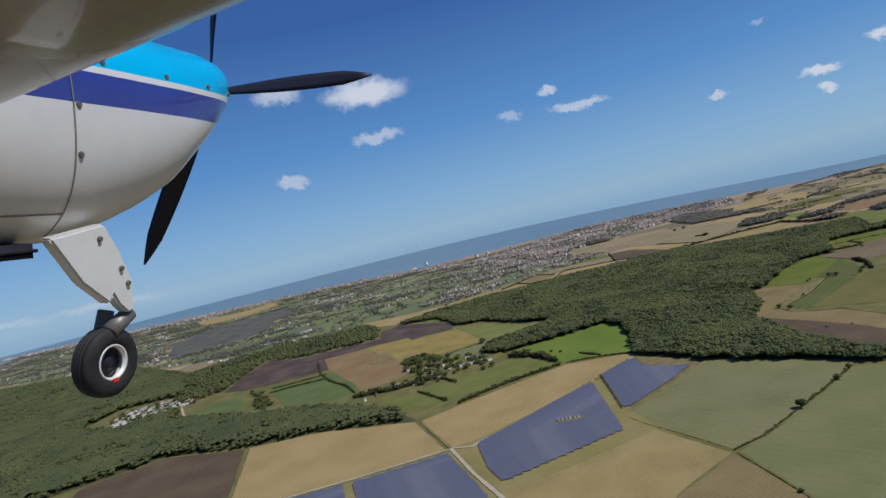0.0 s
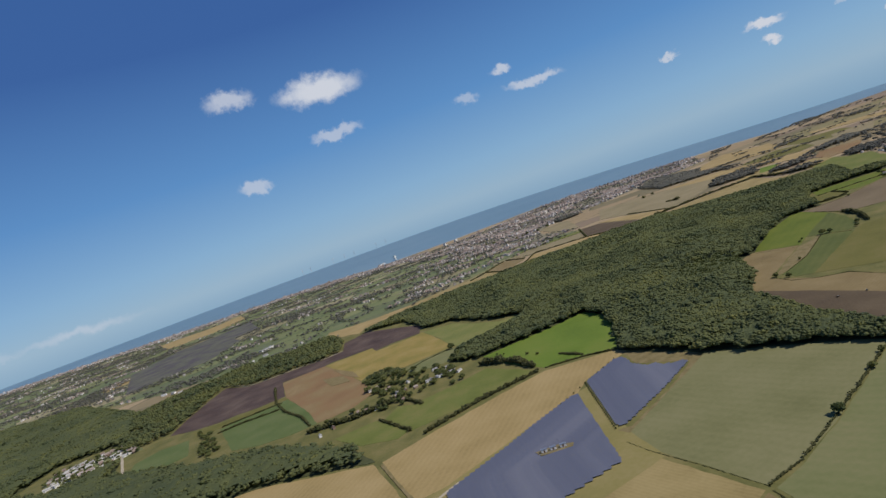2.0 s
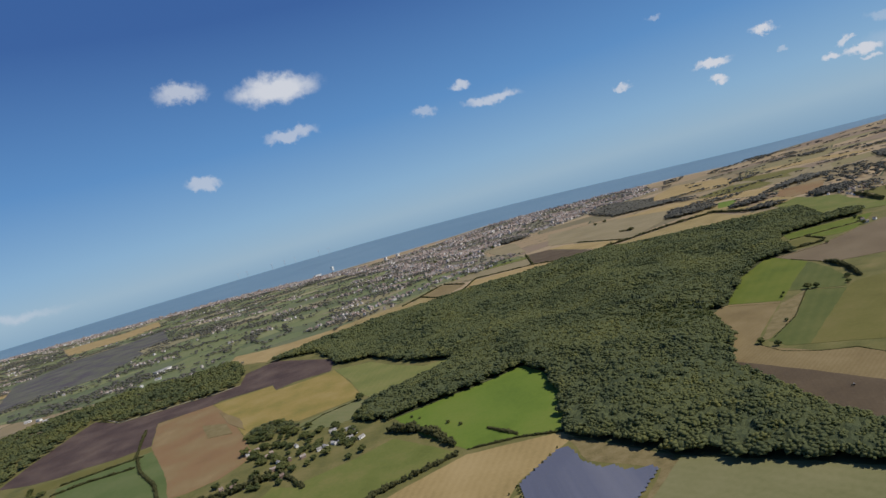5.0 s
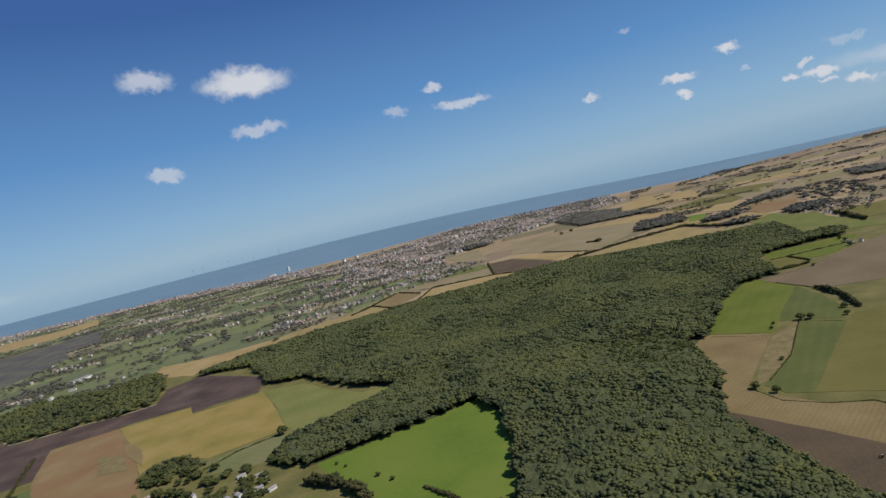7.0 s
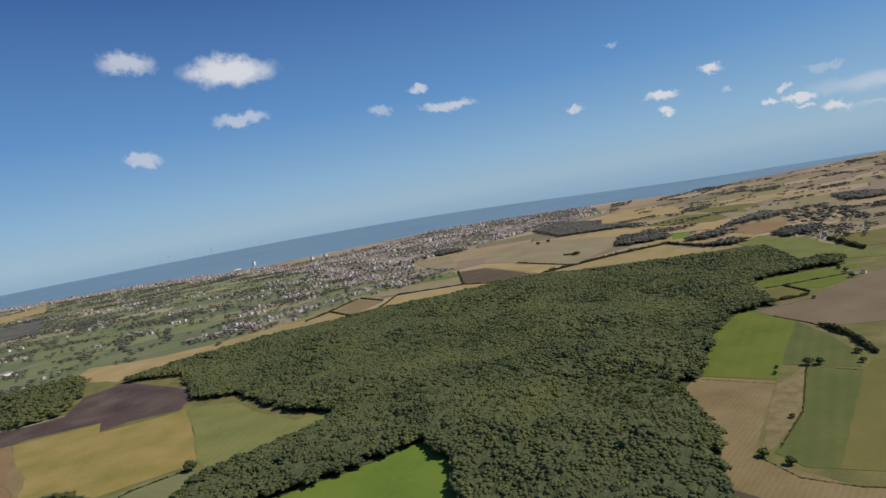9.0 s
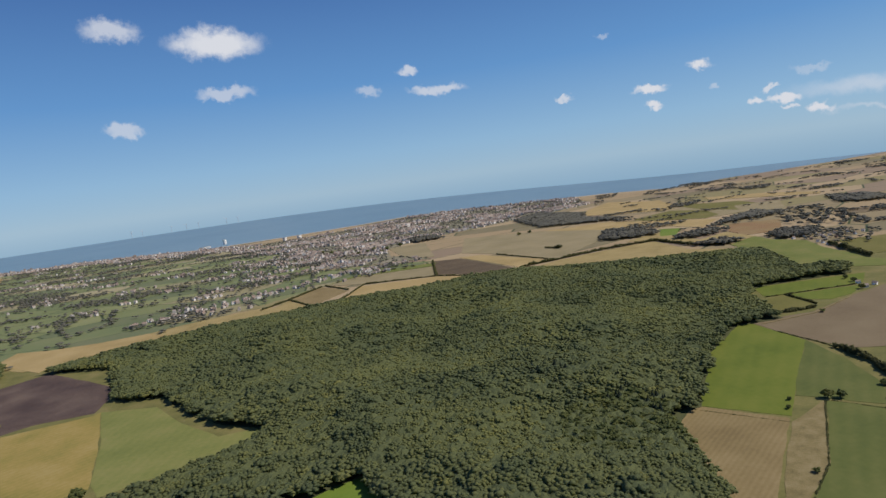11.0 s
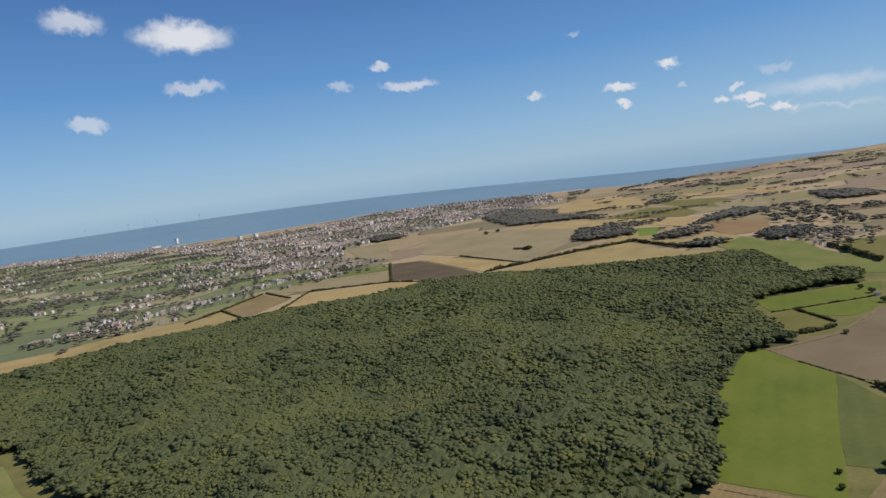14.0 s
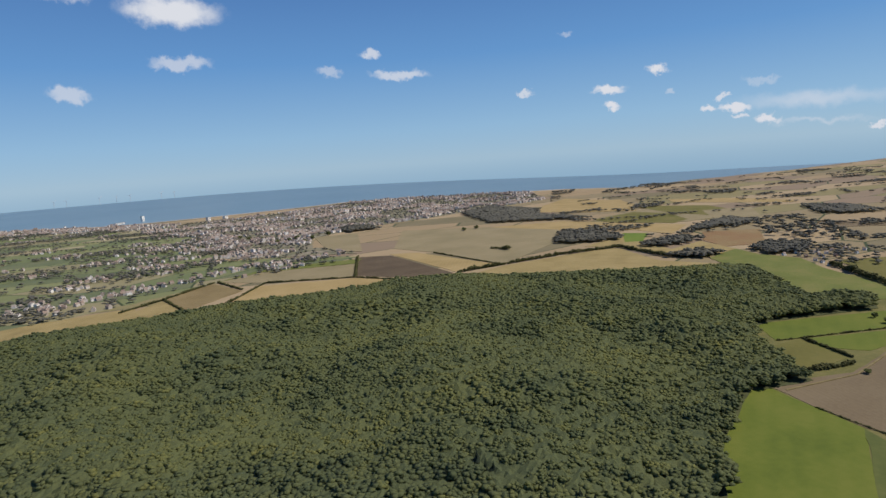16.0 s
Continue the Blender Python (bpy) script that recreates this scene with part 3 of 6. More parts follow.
WOOD_LEFT = [(-1193.8, 1580.5), (-877.4, 1430.7), (-684.4, 1342.2), (-425.3, 1005.1), (-365.6, 852.7), (-346.8, 829), (-453.2, 830.8), (-464.1, 754), (-385.5, 699.7), (-330.6, 737.8), (-317.7, 681.3), (-225.9, 621.8), (-116.4, 563.3), (-58.8, 501.7), (-40.7, 462.1), (-105.6, 491.2), (-185.2, 505), (-264.7, 536.3), (-323.6, 507.5), (-395.4, 488.8), (-543.9, 664.6), (-849.7, 1020), (-1227.5, 1505)]
WOOD_STRIP = [(-295.5, 776.5), (-292.6, 827.4), (-287.1, 904.4), (-277.9, 953.5), (-233.7, 902.4), (-202.4, 897.5), (-165.9, 898.9), (-127.5, 893.3), (-99.6, 898.8), (-103.6, 960.3), (-117.2, 1015.7), (-131.9, 1061.1), (-165.8, 1064.4), (-199.9, 1050), (-251.8, 1077.7), (-287.3, 1086.3), (-316.9, 1053.9), (-383.7, 1046.2), (-425.4, 993.7), (-422.8, 913.2), (-344.1, 771.4), (-313.6, 772.6)]


def clearance(x, y, poly):
    """How far a point lies from the wood's edge."""
    best = 1e9
    for (ax, ay), (bx, by) in zip(poly, poly[1:] + poly[:1]):
        dx, dy = bx - ax, by - ay
        f = max(0.0, min(1.0, ((x - ax) * dx + (y - ay) * dy) / (dx * dx + dy * dy)))
        best = min(best, (ax + dx * f - x) ** 2 + (ay + dy * f - y) ** 2)
    return math.sqrt(best)


def to_wood(poly, reach=9.0, under=4.0):
    """A field's outline, drawn in under the trees where it meets the wood."""
    out = []
    for x, y in poly:
        best = None
        for (ax, ay), (bx, by) in zip(WOOD, WOOD[1:] + WOOD[:1]):
            dx, dy = bx - ax, by - ay
            f = max(0.0, min(1.0, ((x - ax) * dx + (y - ay) * dy) / (dx * dx + dy * dy)))
            q = (ax + dx * f, ay + dy * f)
            d = math.dist(q, (x, y))
            if best is None or d < best[0]:
                best = (d, q, math.hypot(dx, dy), dx, dy)
        d, q, n, dx, dy = best
        if d < reach:
            nx, ny = -dy / n, dx / n
            if not inside((q[0] + nx, q[1] + ny), WOOD):
                nx, ny = -nx, -ny
            x, y = q[0] + nx * under, q[1] + ny * under
        out.append((x, y))
    return out


# ---------------------------------------------------------------- fields
GREEN_STRIP = [(197.2, 1212.4), (251, 1267), (328.9, 1260.3), (369.7, 1251.8), (354.1, 1223), (245.2, 1246.4)]
FIELDS = [  # name, material, outline, label
    ("meadow", "turf", [(-429.2, 509.4), (-93.2, 331.7), (11.8, 243.5), (167.6, 163.6), (399.6, 230.3), (674.2, 521.8), (715.2, 830.5), (546.8, 922.2), (123.3, 1101.1), (-99.1, 1039), (-324.5, 1024.7), (-475.9, 834.1)], "rough green pasture between the fields"),
    ("wheat_field", "wheat", [(-35.9, 457.6), (1.3, 476.9), (46.8, 496.4), (89.1, 512.6), (141.2, 496.4), (140.9, 487.8), (104.8, 462.8), (88.7, 441.2), (3, 391.1), (-16.8, 386.5)], "ripe golden wheat field beside the solar farm"),
    ("wheat_field", "wheat", [(-179.1, 499.2), (-125.9, 496), (-41.8, 459.1), (-20.7, 386.8), (-81.8, 376.9), (-124.7, 375.5), (-152.8, 345.9)], "ripe golden wheat field along a pale track"),
    ("ploughed_field", "ploughed", [(-294.5, 399.4), (-321.4, 500.8), (-304.4, 512.9), (-264.7, 533.1), (-184.3, 499.7), (-152.9, 340.7)], "brown ploughed field at the edge of the wood"),
    ("fallow_field", "fallow", [(168.1, 429), (173, 434.5), (210.3, 388.6), (229.8, 358.9), (201.7, 340.5), (169.4, 315.4), (137.9, 297.2), (119.6, 290.5), (98.2, 347.3), (94.1, 369.3)], "pale green-tan cropped field bordered by a hedge"),
    ("stubble_field", "stubble_low", [(96.1, 342.5), (116.7, 288.7), (79.8, 264.2), (59, 241.4), (-5.8, 264.4), (6.8, 310.2), (42.6, 319.6), (82.5, 336.8)], "tan stubble field with drilled lines"),
    ("stubble_field", "stubble", [(116.6, 286.7), (121.1, 241.4), (119.9, 208.6), (57.1, 241.5), (81.7, 264.1)], "tan stubble field with straw rows"),
    ("grass_field", "grass_pale", [(228.8, 356.1), (272.3, 306), (399.6, 230.3), (284.3, 157.1), (122.6, 208.4), (122.4, 243.2), (120.4, 287.5), (137.8, 295.2), (170.3, 315.3)], "pale green grass field behind a hedge"),
    ("headland", "rough_grass", [(141.1, 491.7), (172.2, 436.7), (163.4, 428.3), (139, 459.4)], "dry grass headland below the wood"),
    ("headland", "grass_dry", [(-18.8, 384.6), (2, 391.2), (96.6, 449.6), (108.2, 453.7), (98, 373), (100.7, 338.3), (85.2, 331.7), (42.5, 316.7), (5.8, 308.2), (-5.1, 337.8)], "olive dry grass strip round the solar panels"),
    ("headland", "grass_dry", [(-17.9, 381.6), (-122.8, 368.2), (-173.1, 347.5), (-73.8, 299.1), (6.6, 263.6), (3.8, 304.4)], "olive dry grass strip round the solar panels"),
    ("headland", "rough_grass", [(164.6, 434.1), (171, 431.7), (97, 371.1), (93.4, 379.2), (101, 377.7), (112.7, 386.7), (133, 402), (158.7, 426.7)], "dry golden grass strip beside the solar panels"),
    ("marsh_field", "marsh", [(-696.2, 1887.1), (-575.8, 1937.5), (-498.4, 2011), (-394.7, 1686.2), (-458.7, 1627.5), (-567.9, 1609.7)], "dark purple marsh field near the coast"),
    ("stubble_field", "wheat", [(-958.9, 2447.2), (-751, 2401.8), (-652.1, 2493.1), (-564.2, 2216.2), (-645.5, 2121.2), (-797.5, 2101)], "pale golden strip near the coast"),
    ("stubble_field", "wheat", [(-773.1, 1603.7), (-652.5, 1625.8), (-571.3, 1608.9), (-546.5, 1541.9), (-609.2, 1522), (-710.7, 1480.5)], "pale golden strip beyond the suburb"),
    ("grass_field", "grass_bright", [(162.4, 634.4), (165.4, 603.6), (161.5, 559.8), (143.3, 501.2), (119.8, 511.8), (91.2, 518.1), (72, 557.9), (53, 609.5), (61.8, 608.8), (130.9, 623.5)], "bright green grass field wrapped by the wood"),
    ("grass_field", "grass_bay", [(10.8, 825.5), (48.8, 810), (69.8, 765.2), (94.3, 727.3), (115.7, 718.5), (94.5, 693.7), (64.5, 690.1), (42.8, 683), (36, 700), (26.5, 759)], "green grass field in a bay of the wood"),
    ("hay_field", "hay", [(-116.9, 839.8), (-55.9, 843.1), (-49.2, 815.9), (6.2, 820.4), (10.8, 825.5), (26.3, 754.2), (35.8, 696.1), (9.4, 689.3), (-16.1, 682.8), (-43.4, 708.5), (-56.2, 706.9), (-62.2, 691.4), (-82, 754)], "yellowing hay field above the hamlet"),
    ("grass_field", "grass_pale", [(-15.7, 672.1), (9.3, 685.6), (34.4, 689.7), (38.7, 676.2), (32.7, 643.5), (8.9, 641.4), (-10.1, 649.8)], "small pale green paddock beside trees"),
    ("heath_field", "heath", [(-291.5, 770.3), (-291.4, 824.6), (-285.8, 900.9), (-276.6, 949.6), (-232.6, 898.9), (-201.5, 894.1), (-165.1, 895.4), (-126.9, 889.9), (-98.8, 897.7), (-101.7, 957.7), (-73, 971.4), (-17.5, 918.1), (3, 875.4), (6.3, 826.2), (-31.1, 828.3), (-49.5, 818.7), (-56.2, 846.1), (-110, 848.3), (-118.5, 841.7), (-172.3, 836.8), (-153.7, 753.3), (-182.7, 747.9), (-209.9, 750.8), (-229.2, 746.5), (-258, 753.7)], "dark purple-brown bare field along the wood"),
    ("bare_field", "ploughed_pale", [(-171.5, 833.9), (-118.5, 841.7), (-103.5, 807.8), (-79.7, 745.7), (-61.5, 685.9), (-46.3, 635.2), (-53.7, 621.6), (-64.8, 608), (-84.5, 601.1), (-97.9, 602.1), (-111.1, 641.7), (-132.9, 701.6), (-151.3, 745.9)], "dry reddish-brown field beside the hamlet"),
    ("grass_field", "grass_olive", [(-257.4, 746.3), (-224.4, 740.8), (-182, 745.7), (-152.6, 748.8), (-148.2, 737.9), (-177.3, 730.7), (-215.8, 718.2), (-242.7, 718.2)], "narrow olive grass strip along the dark field"),
    ("grass_field", "grass_pasture", [(-216.4, 713.5), (-199.5, 721.2), (-176.1, 726.6), (-147.1, 733.6), (-128.7, 690.4), (-111.8, 648.3), (-97.3, 599.5), (-119.6, 595.2), (-148.7, 599.6), (-177.2, 615.3)], "green pasture with hedged sides"),
    ("grass_field", "grass_pasture", [(-293.3, 669.8), (-301.7, 701), (-283.3, 719), (-250.3, 716.7), (-230.9, 655.7), (-251.4, 647.8)], "small green pasture beside the village"),
    ("grass_field", "grass_mid", [(-36.9, 536.9), (-24.4, 561.5), (-7.8, 546.8), (27.5, 507.1), (-16.1, 493.8), (-27.5, 512.3)], "dull green paddock with a hedge"),
    ("grass_field", "grass_mid", [(-8.7, 552), (23.2, 560.4), (53, 573.5), (85.4, 519.5), (63.9, 512.4), (32.3, 502.6), (6.8, 499.9), (-6.1, 494.9)], "green paddock behind the hamlet"),
    ("grass_field", "grass_mid", [(-76.1, 539.6), (-41.7, 545.6), (-18, 495), (-25.2, 488.4), (-52.8, 502.2)], "dull green paddock beside the wood"),
    ("grass_field", "grass_lime", [(324.3, 612.5), (349.3, 637.2), (383.9, 674.5), (434.2, 707.4), (441.2, 704), (438.5, 661.2), (381.2, 613.1), (350.7, 585.9)], "yellow-green grass field against the wood"),
    ("grass_field", "grass_deep", [(438.5, 661.2), (428.9, 627.6), (413.9, 595.8), (393, 572.5), (369.7, 602.2), (381.2, 613.1)], "green grass field with a line of trees"),
    ("stubble_field", "stubble", [(305.5, 608.8), (323.6, 615.7), (348.5, 584.9), (314.3, 554.8), (280.6, 525.1), (285.2, 508), (293.5, 486.4), (306.8, 475.1), (311, 451.8), (313.1, 378.9), (291.4, 361.6), (282.8, 424.1), (267.4, 473.6), (256, 511.9), (285.5, 549.5)], "golden stubble field with straw rows at the wood"),
    ("rough_strip", "rough_grass", [(345.9, 581.3), (374.8, 591.4), (330.6, 548.1), (294.4, 527), (284.2, 524.8), (315.2, 553.8)], "dry rough grass strip beside a hedge"),
    ("grass_field", "grass_deep", [(375.6, 590.3), (390.2, 569), (298.6, 499.5), (289.8, 507.7), (289.7, 523.5), (330.6, 548.1)], "green grass field beside a hedge"),
    ("grass_field", "grass_olive", [(390.2, 569), (405.7, 576.3), (486.8, 553), (359.9, 439.8), (307.4, 491.3), (298.6, 499.5)], "olive green grass field"),
    ("ploughed_field", "ploughed", [(257.9, 513.7), (269.3, 475.4), (279.2, 444.2), (284.7, 425.9), (292.4, 362.5), (256.1, 335.9), (245.3, 384.8), (243.7, 406.3), (243.8, 433.6), (247.4, 481.5), (253.9, 504.3)], "dark brown ploughed strip at the wood"),
    ("ploughed_field", "ploughed_mid", [(446.7, 706.4), (489.3, 703.3), (539.5, 717.7), (642.9, 734.5), (524.9, 590.2), (445.4, 635.2), (439.4, 661.2), (440.3, 683), (441.9, 699.1)], "bare purple-brown ploughed field"),
    ("grass_field", "grass_lime", [(518, 777.6), (609.4, 763.1), (578.9, 740.2), (517.8, 752.1), (500.4, 756.4)], "narrow green field under the wood"),
    ("grass_field", "grass_olive", [(481.4, 748.5), (513.4, 752.5), (505.9, 718.2), (485.4, 714.9), (471.1, 714.1), (474.4, 728.1)], "small olive green field with trees round it"),
    ("grass_field", "grass_lime", [(515.2, 751.4), (573.5, 735), (544.9, 721.1), (524.5, 719.7), (509.2, 735.8)], "small green field beside a hedge"),
    ("ploughed_field", "ploughed", [(369.6, 1268.8), (337.9, 1140.6), (366.7, 1107.8), (401.9, 1083.5), (427.5, 1080.4), (406.4, 1250.1)], "dark brown ploughed field above the wood"),
    ("stubble_field", "wheat", [(407.9, 1261.4), (439.7, 1246.7), (485.9, 1089.8), (432.9, 1079.5)], "pale golden stubble strip"),
    ("stubble_field", "wheat", [(334.5, 1127.5), (369.4, 1086.7), (312.1, 1076.7), (223.7, 1078.1), (201, 1076.7), (238.6, 1155.5)], "golden stubble field along the wood"),
    ("stubble_field", "tan_crop", [(201, 1207.6), (245.1, 1245.3), (353.9, 1219.8), (333.9, 1136), (246.1, 1171.5)], "beige cropped field near the town"),
    ("bare_field", "stubble", [(148.1, 1154.1), (193.9, 1206.4), (221.3, 1141.9), (175.5, 1084.9), (167.8, 1090)], "brown stubble field with hedges"),
    ("bare_field", "stubble_low", [(124.5, 1106.3), (147.7, 1142.3), (173, 1069.3), (149.5, 1051.7), (131.9, 1059.9)], "brown stubble field against the wood"),
    ("bare_field", "stubble_low", [(43.9, 1114), (125.2, 1127.6), (131.9, 1059.9), (82, 1057.1), (-7.4, 1022.9), (-99.7, 1012), (-130.3, 1043.7)], "brown stubble field against the wood"),
    ("fallow_field", "tan_crop", [(426.1, 1307.3), (497.9, 1508.2), (611.6, 1426.2), (716.8, 1350.6), (602.6, 1182.1), (489.5, 1091.2), (458.9, 1226.3)], "broad tan field on the open upland"),
    ("fallow_field", "tan_crop", [(352.9, 1556.6), (427.9, 1550.7), (384.2, 1316.9), (344.8, 1356.8)], "tan field at the edge of the town"),
    ("wheat_field", "stubble_low", [(430.1, 1059.5), (484.6, 1081.9), (625.5, 1098), (635.1, 1087.4), (617.1, 998.6), (645.8, 946.8), (509.6, 1006.4)], "golden field sloping up from the wood"),
    ("wheat_field", "wheat", [(618.8, 1416), (737.4, 1384), (823.3, 1192.3), (750.6, 1137.2), (742, 1208.6), (680, 1289.5)], "pale golden field beyond a copse"),
    ("grass_field", "grass_mid", [(645.5, 940.2), (660, 976.3), (716.6, 999.2), (706.5, 960.3), (716.1, 921.5), (690.8, 878), (663.6, 802.4), (672.1, 734.6), (614.3, 804.2), (608.5, 837.2), (644.9, 908.3)], "broad green pasture beyond the wood"),
    ("ploughed_field", "ploughed_pale", [(784.9, 1121.1), (843.2, 1086.8), (766.2, 1004.4), (719.1, 1017.6), (735.8, 1066.2)], "brown ploughed field by a village"),
    ("wheat_field", "wheat", [(845.8, 1655.6), (1037.2, 1639.4), (907.2, 1409.6), (839.4, 1472.6), (792.6, 1556.1)], "pale golden field near the coast"),
    ("fallow_field", "tan_crop", [(799.8, 1373.6), (942.8, 1423.4), (945.5, 1224.3), (844.9, 1216.9), (785.2, 1339.3)], "pale tan field on the upland"),
    ("wheat_field", "stubble_low", [(614.6, 1127.7), (692.1, 1166.4), (671.2, 1043.5), (730.8, 1065), (716.6, 999.2), (661.8, 978.9), (634, 1055.3), (642.5, 1097.9)], "tan field between copses"),
    ("grass_field", "grass_bright", [(713.5, 1189.8), (734.9, 1163.2), (687.1, 1113.5), (667.5, 1121.9)], "small bright green field between copses"),
    ("grass_field", "grass_mid", GREEN_STRIP, "narrow green field below the town"),
    ("grass_field", "grass_olive", [(726.3, 894.1), (788.6, 870.6), (740, 796.2), (681.2, 813.9)], "olive green field behind roadside trees"),
    ("wheat_field", "wheat", [(-146.1, 1075.3), (-81.2, 994.7), (-75.1, 1025.1), (-38.8, 1033.7), (-7.3, 1042.5), (18.2, 1063), (-5.1, 1094.5), (-53.5, 1091.4), (-102.8, 1100.7), (-140.9, 1119.6)], "golden stubble strip along the top of the wood"),
    ("marsh_field", "marsh", [(-578.1, 1297.6), (-536.2, 1342.9), (-431.4, 1363.4), (-408.8, 1551.6), (-529.9, 1803.6), (-695.2, 1844.3), (-728.7, 1664)], "dark purple marsh strip near the coast"),
    ("bare_patch", "rough_grass", [(-112, 766.4), (-86.6, 747.8), (-74.7, 709.8), (-96.8, 718.1)], "pale worn patch in the brown field"),
    ("bare_patch", "stubble", [(-104.8, 805), (-74.7, 749.6), (-64.2, 708.7), (-85.3, 746.3)], "trodden strip beside the hay field"),
    ("grass_field", "grass_olive", [(778.2, 1354.4), (887.5, 1395), (905, 1327.6), (868.1, 1239.3), (824.3, 1219.1), (775.9, 1304.1)], "olive green field on the upland"),
    ("grass_field", "grass_olive", [(951.5, 1479.5), (1025.7, 1366.9), (978.6, 1227.1), (924.4, 1201.7), (910.7, 1334.5)], "dull green field below the far farms"),
    ("wheat_field", "wheat", [(860.5, 1672.7), (989.6, 1791.9), (1018.4, 1606.8), (949.6, 1459.9), (874, 1479.2), (798.3, 1539)], "pale golden field beyond the dark copse"),
    ("fallow_field", "tan_crop", [(961.6, 1311.3), (1041.9, 1287.5), (931.9, 1162.3), (880, 1194.6)], "pale tan field on the upland"),
    ("wheat_field", "wheat", [(1074, 1529.4), (1145.7, 1435), (1158.7, 1305.3), (1127, 1278.2), (1037.1, 1469)], "thin pale golden strip far inland"),
    ("ploughed_field", "ploughed_mid", [(942.3, 1085.3), (996.6, 1033.4), (952, 999.1), (897, 1040.8)], "brown ploughed strip beyond the village"),
]
for name, mat, outline, label in FIELDS:
    slab(name, to_wood(outline) if name != "headland" else outline, M[mat], label, "field")

ribbon("farm_track", [(-16.8, 384.5), (-6.1, 338.9), (3.8, 306.4), (12.6, 274)], 2.4, M["track"], "pale gravel farm track beside the solar farm", "track")
ribbon("farm_track", [(-16.8, 385.5), (-81.9, 375.9), (-131.8, 372), (-183.2, 358.6)], 1.6, M["track"], "pale gravel farm track beside wheat", "track")
ribbon("farm_track", [(-16.8, 385.5), (-4.1, 380.6), (7.8, 389.4)], 1.8, M["track"], "pale gravel farm track", "track")
ribbon("farm_track", [(-36, 453.5), (-26.9, 420.2), (-16.8, 386.5)], 2.0, M["rough_grass"], "grassy track between two wheat fields", "track")
ribbon("farm_track", [(445.6, 702.7), (488.3, 700.5), (510.8, 707.5), (540.3, 716.7)], 1.0, M["rough_grass"], "pale path along the ploughed field", "track")
ribbon("lane", [(-356.2, 792), (-304.5, 679.5), (-280.8, 628.7), (-272.4, 597.2), (-272.9, 570.2)], 2.6, M["track"], "pale lane from the village into the wood", "lane")
ribbon("lane", [(-290.9, 980.4), (-233.7, 902.4), (-202.4, 897.5), (-165.9, 898.9), (-127.5, 893.3), (-98.8, 897.7)], 1.0, M["track"], "pale lane along the dark field", "lane")

# ---------------------------------------------------------------- woods
def rise(x, y, poly):
    """The rolling ground under the wood: low swells that run out at its edge."""
    c = min(1.0, clearance(x, y, poly) / 45)
    n = noise.noise(Vector((x / 95, y / 95, 17))) + 0.4 * noise.noise(Vector((x / 38, y / 38, 27)))
    return c * (3.0 + 7.5 * n)


def stand(p, rng, poly):
    """One tree of the wood: low even coppice in blocks, broad tall crowns in loose stands, dark old trees in clumps."""
    x, y = p
    n = noise.noise(Vector((x / 75, y / 75, 3))) + 0.35 * noise.noise(Vector((x / 20, y / 20, 5)))
    s = min(1.0, max(0.0, 0.50 - n * 2.2))
    if rng.random() < 0.48 * s:
        return None
    w = rng.uniform(5.6, 7.4) * (1 - s) + rng.uniform(8.0, 13.0) * s
    h = rng.uniform(5.8, 6.5) * (1 - s) + rng.uniform(6.0, 7.7) * s
    old = noise.noise(Vector((x / 26, y / 26, 60))) + 0.5 * noise.noise(Vector((x / 9, y / 9, 66)))
    tone = 0.40 + 0.38 * rng.random() - 0.18 * s + 0.34 * noise.noise(Vector((x / 48, y / 48, 71)))
    if old > 0.42:
        w, h, tone = w * rng.uniform(0.95, 1.15), h * rng.uniform(1.05, 1.2), rng.uniform(0.0, 0.2)
    elif rng.random() < 0.06:
        tone = rng.uniform(0.8, 0.98)
    return x, y, w, h, rise(x, y, poly), min(0.99, max(0.0, tone))


def sheet(name, poly, step, height, swell, mat, label, category, margin=3.0):
    """A layer over the rolling ground of a wood: its floor, or the leafy growth that closes the gaps between crowns."""
    xs, ys = [p[0] for p in poly], [p[1] for p in poly]
    nx, ny = int((max(xs) - min(xs)) / step), int((max(ys) - min(ys)) / step)
    ids, verts, faces, tone = {}, [], [], []
    for j in range(ny + 1):
        for i in range(nx + 1):
            x, y = min(xs) + i * step, min(ys) + j * step
            if all(inside((x + a, y + c), poly) for a, c in ((margin, 0), (-margin, 0), (0, margin), (0, -margin))):
                ids[i, j] = len(verts)
                q = Vector((x / 5.0, y / 5.0, 1))
                z = rise(x, y, poly) + height + swell * (noise.noise(q) + 0.9 * noise.noise(q * 7.3))
                verts.append((x + swell * noise.noise(q * 1.7), y + swell * noise.noise(q * 1.3 + Vector((9, 0, 0))), z))
                tone.append(0.28 + 0.22 * noise.noise(q * 0.4) + 0.35 * noise.noise(q * 5.1))
    for i, j in ids:
        k = [ids.get(c) for c in ((i, j), (i + 1, j), (i + 1, j + 1), (i, j + 1))]
        if None not in k:
            faces.append(tuple(k))
    tagged(mesh_object(name, verts, faces, M[mat], tone=tone), label, category, "", "stuff")


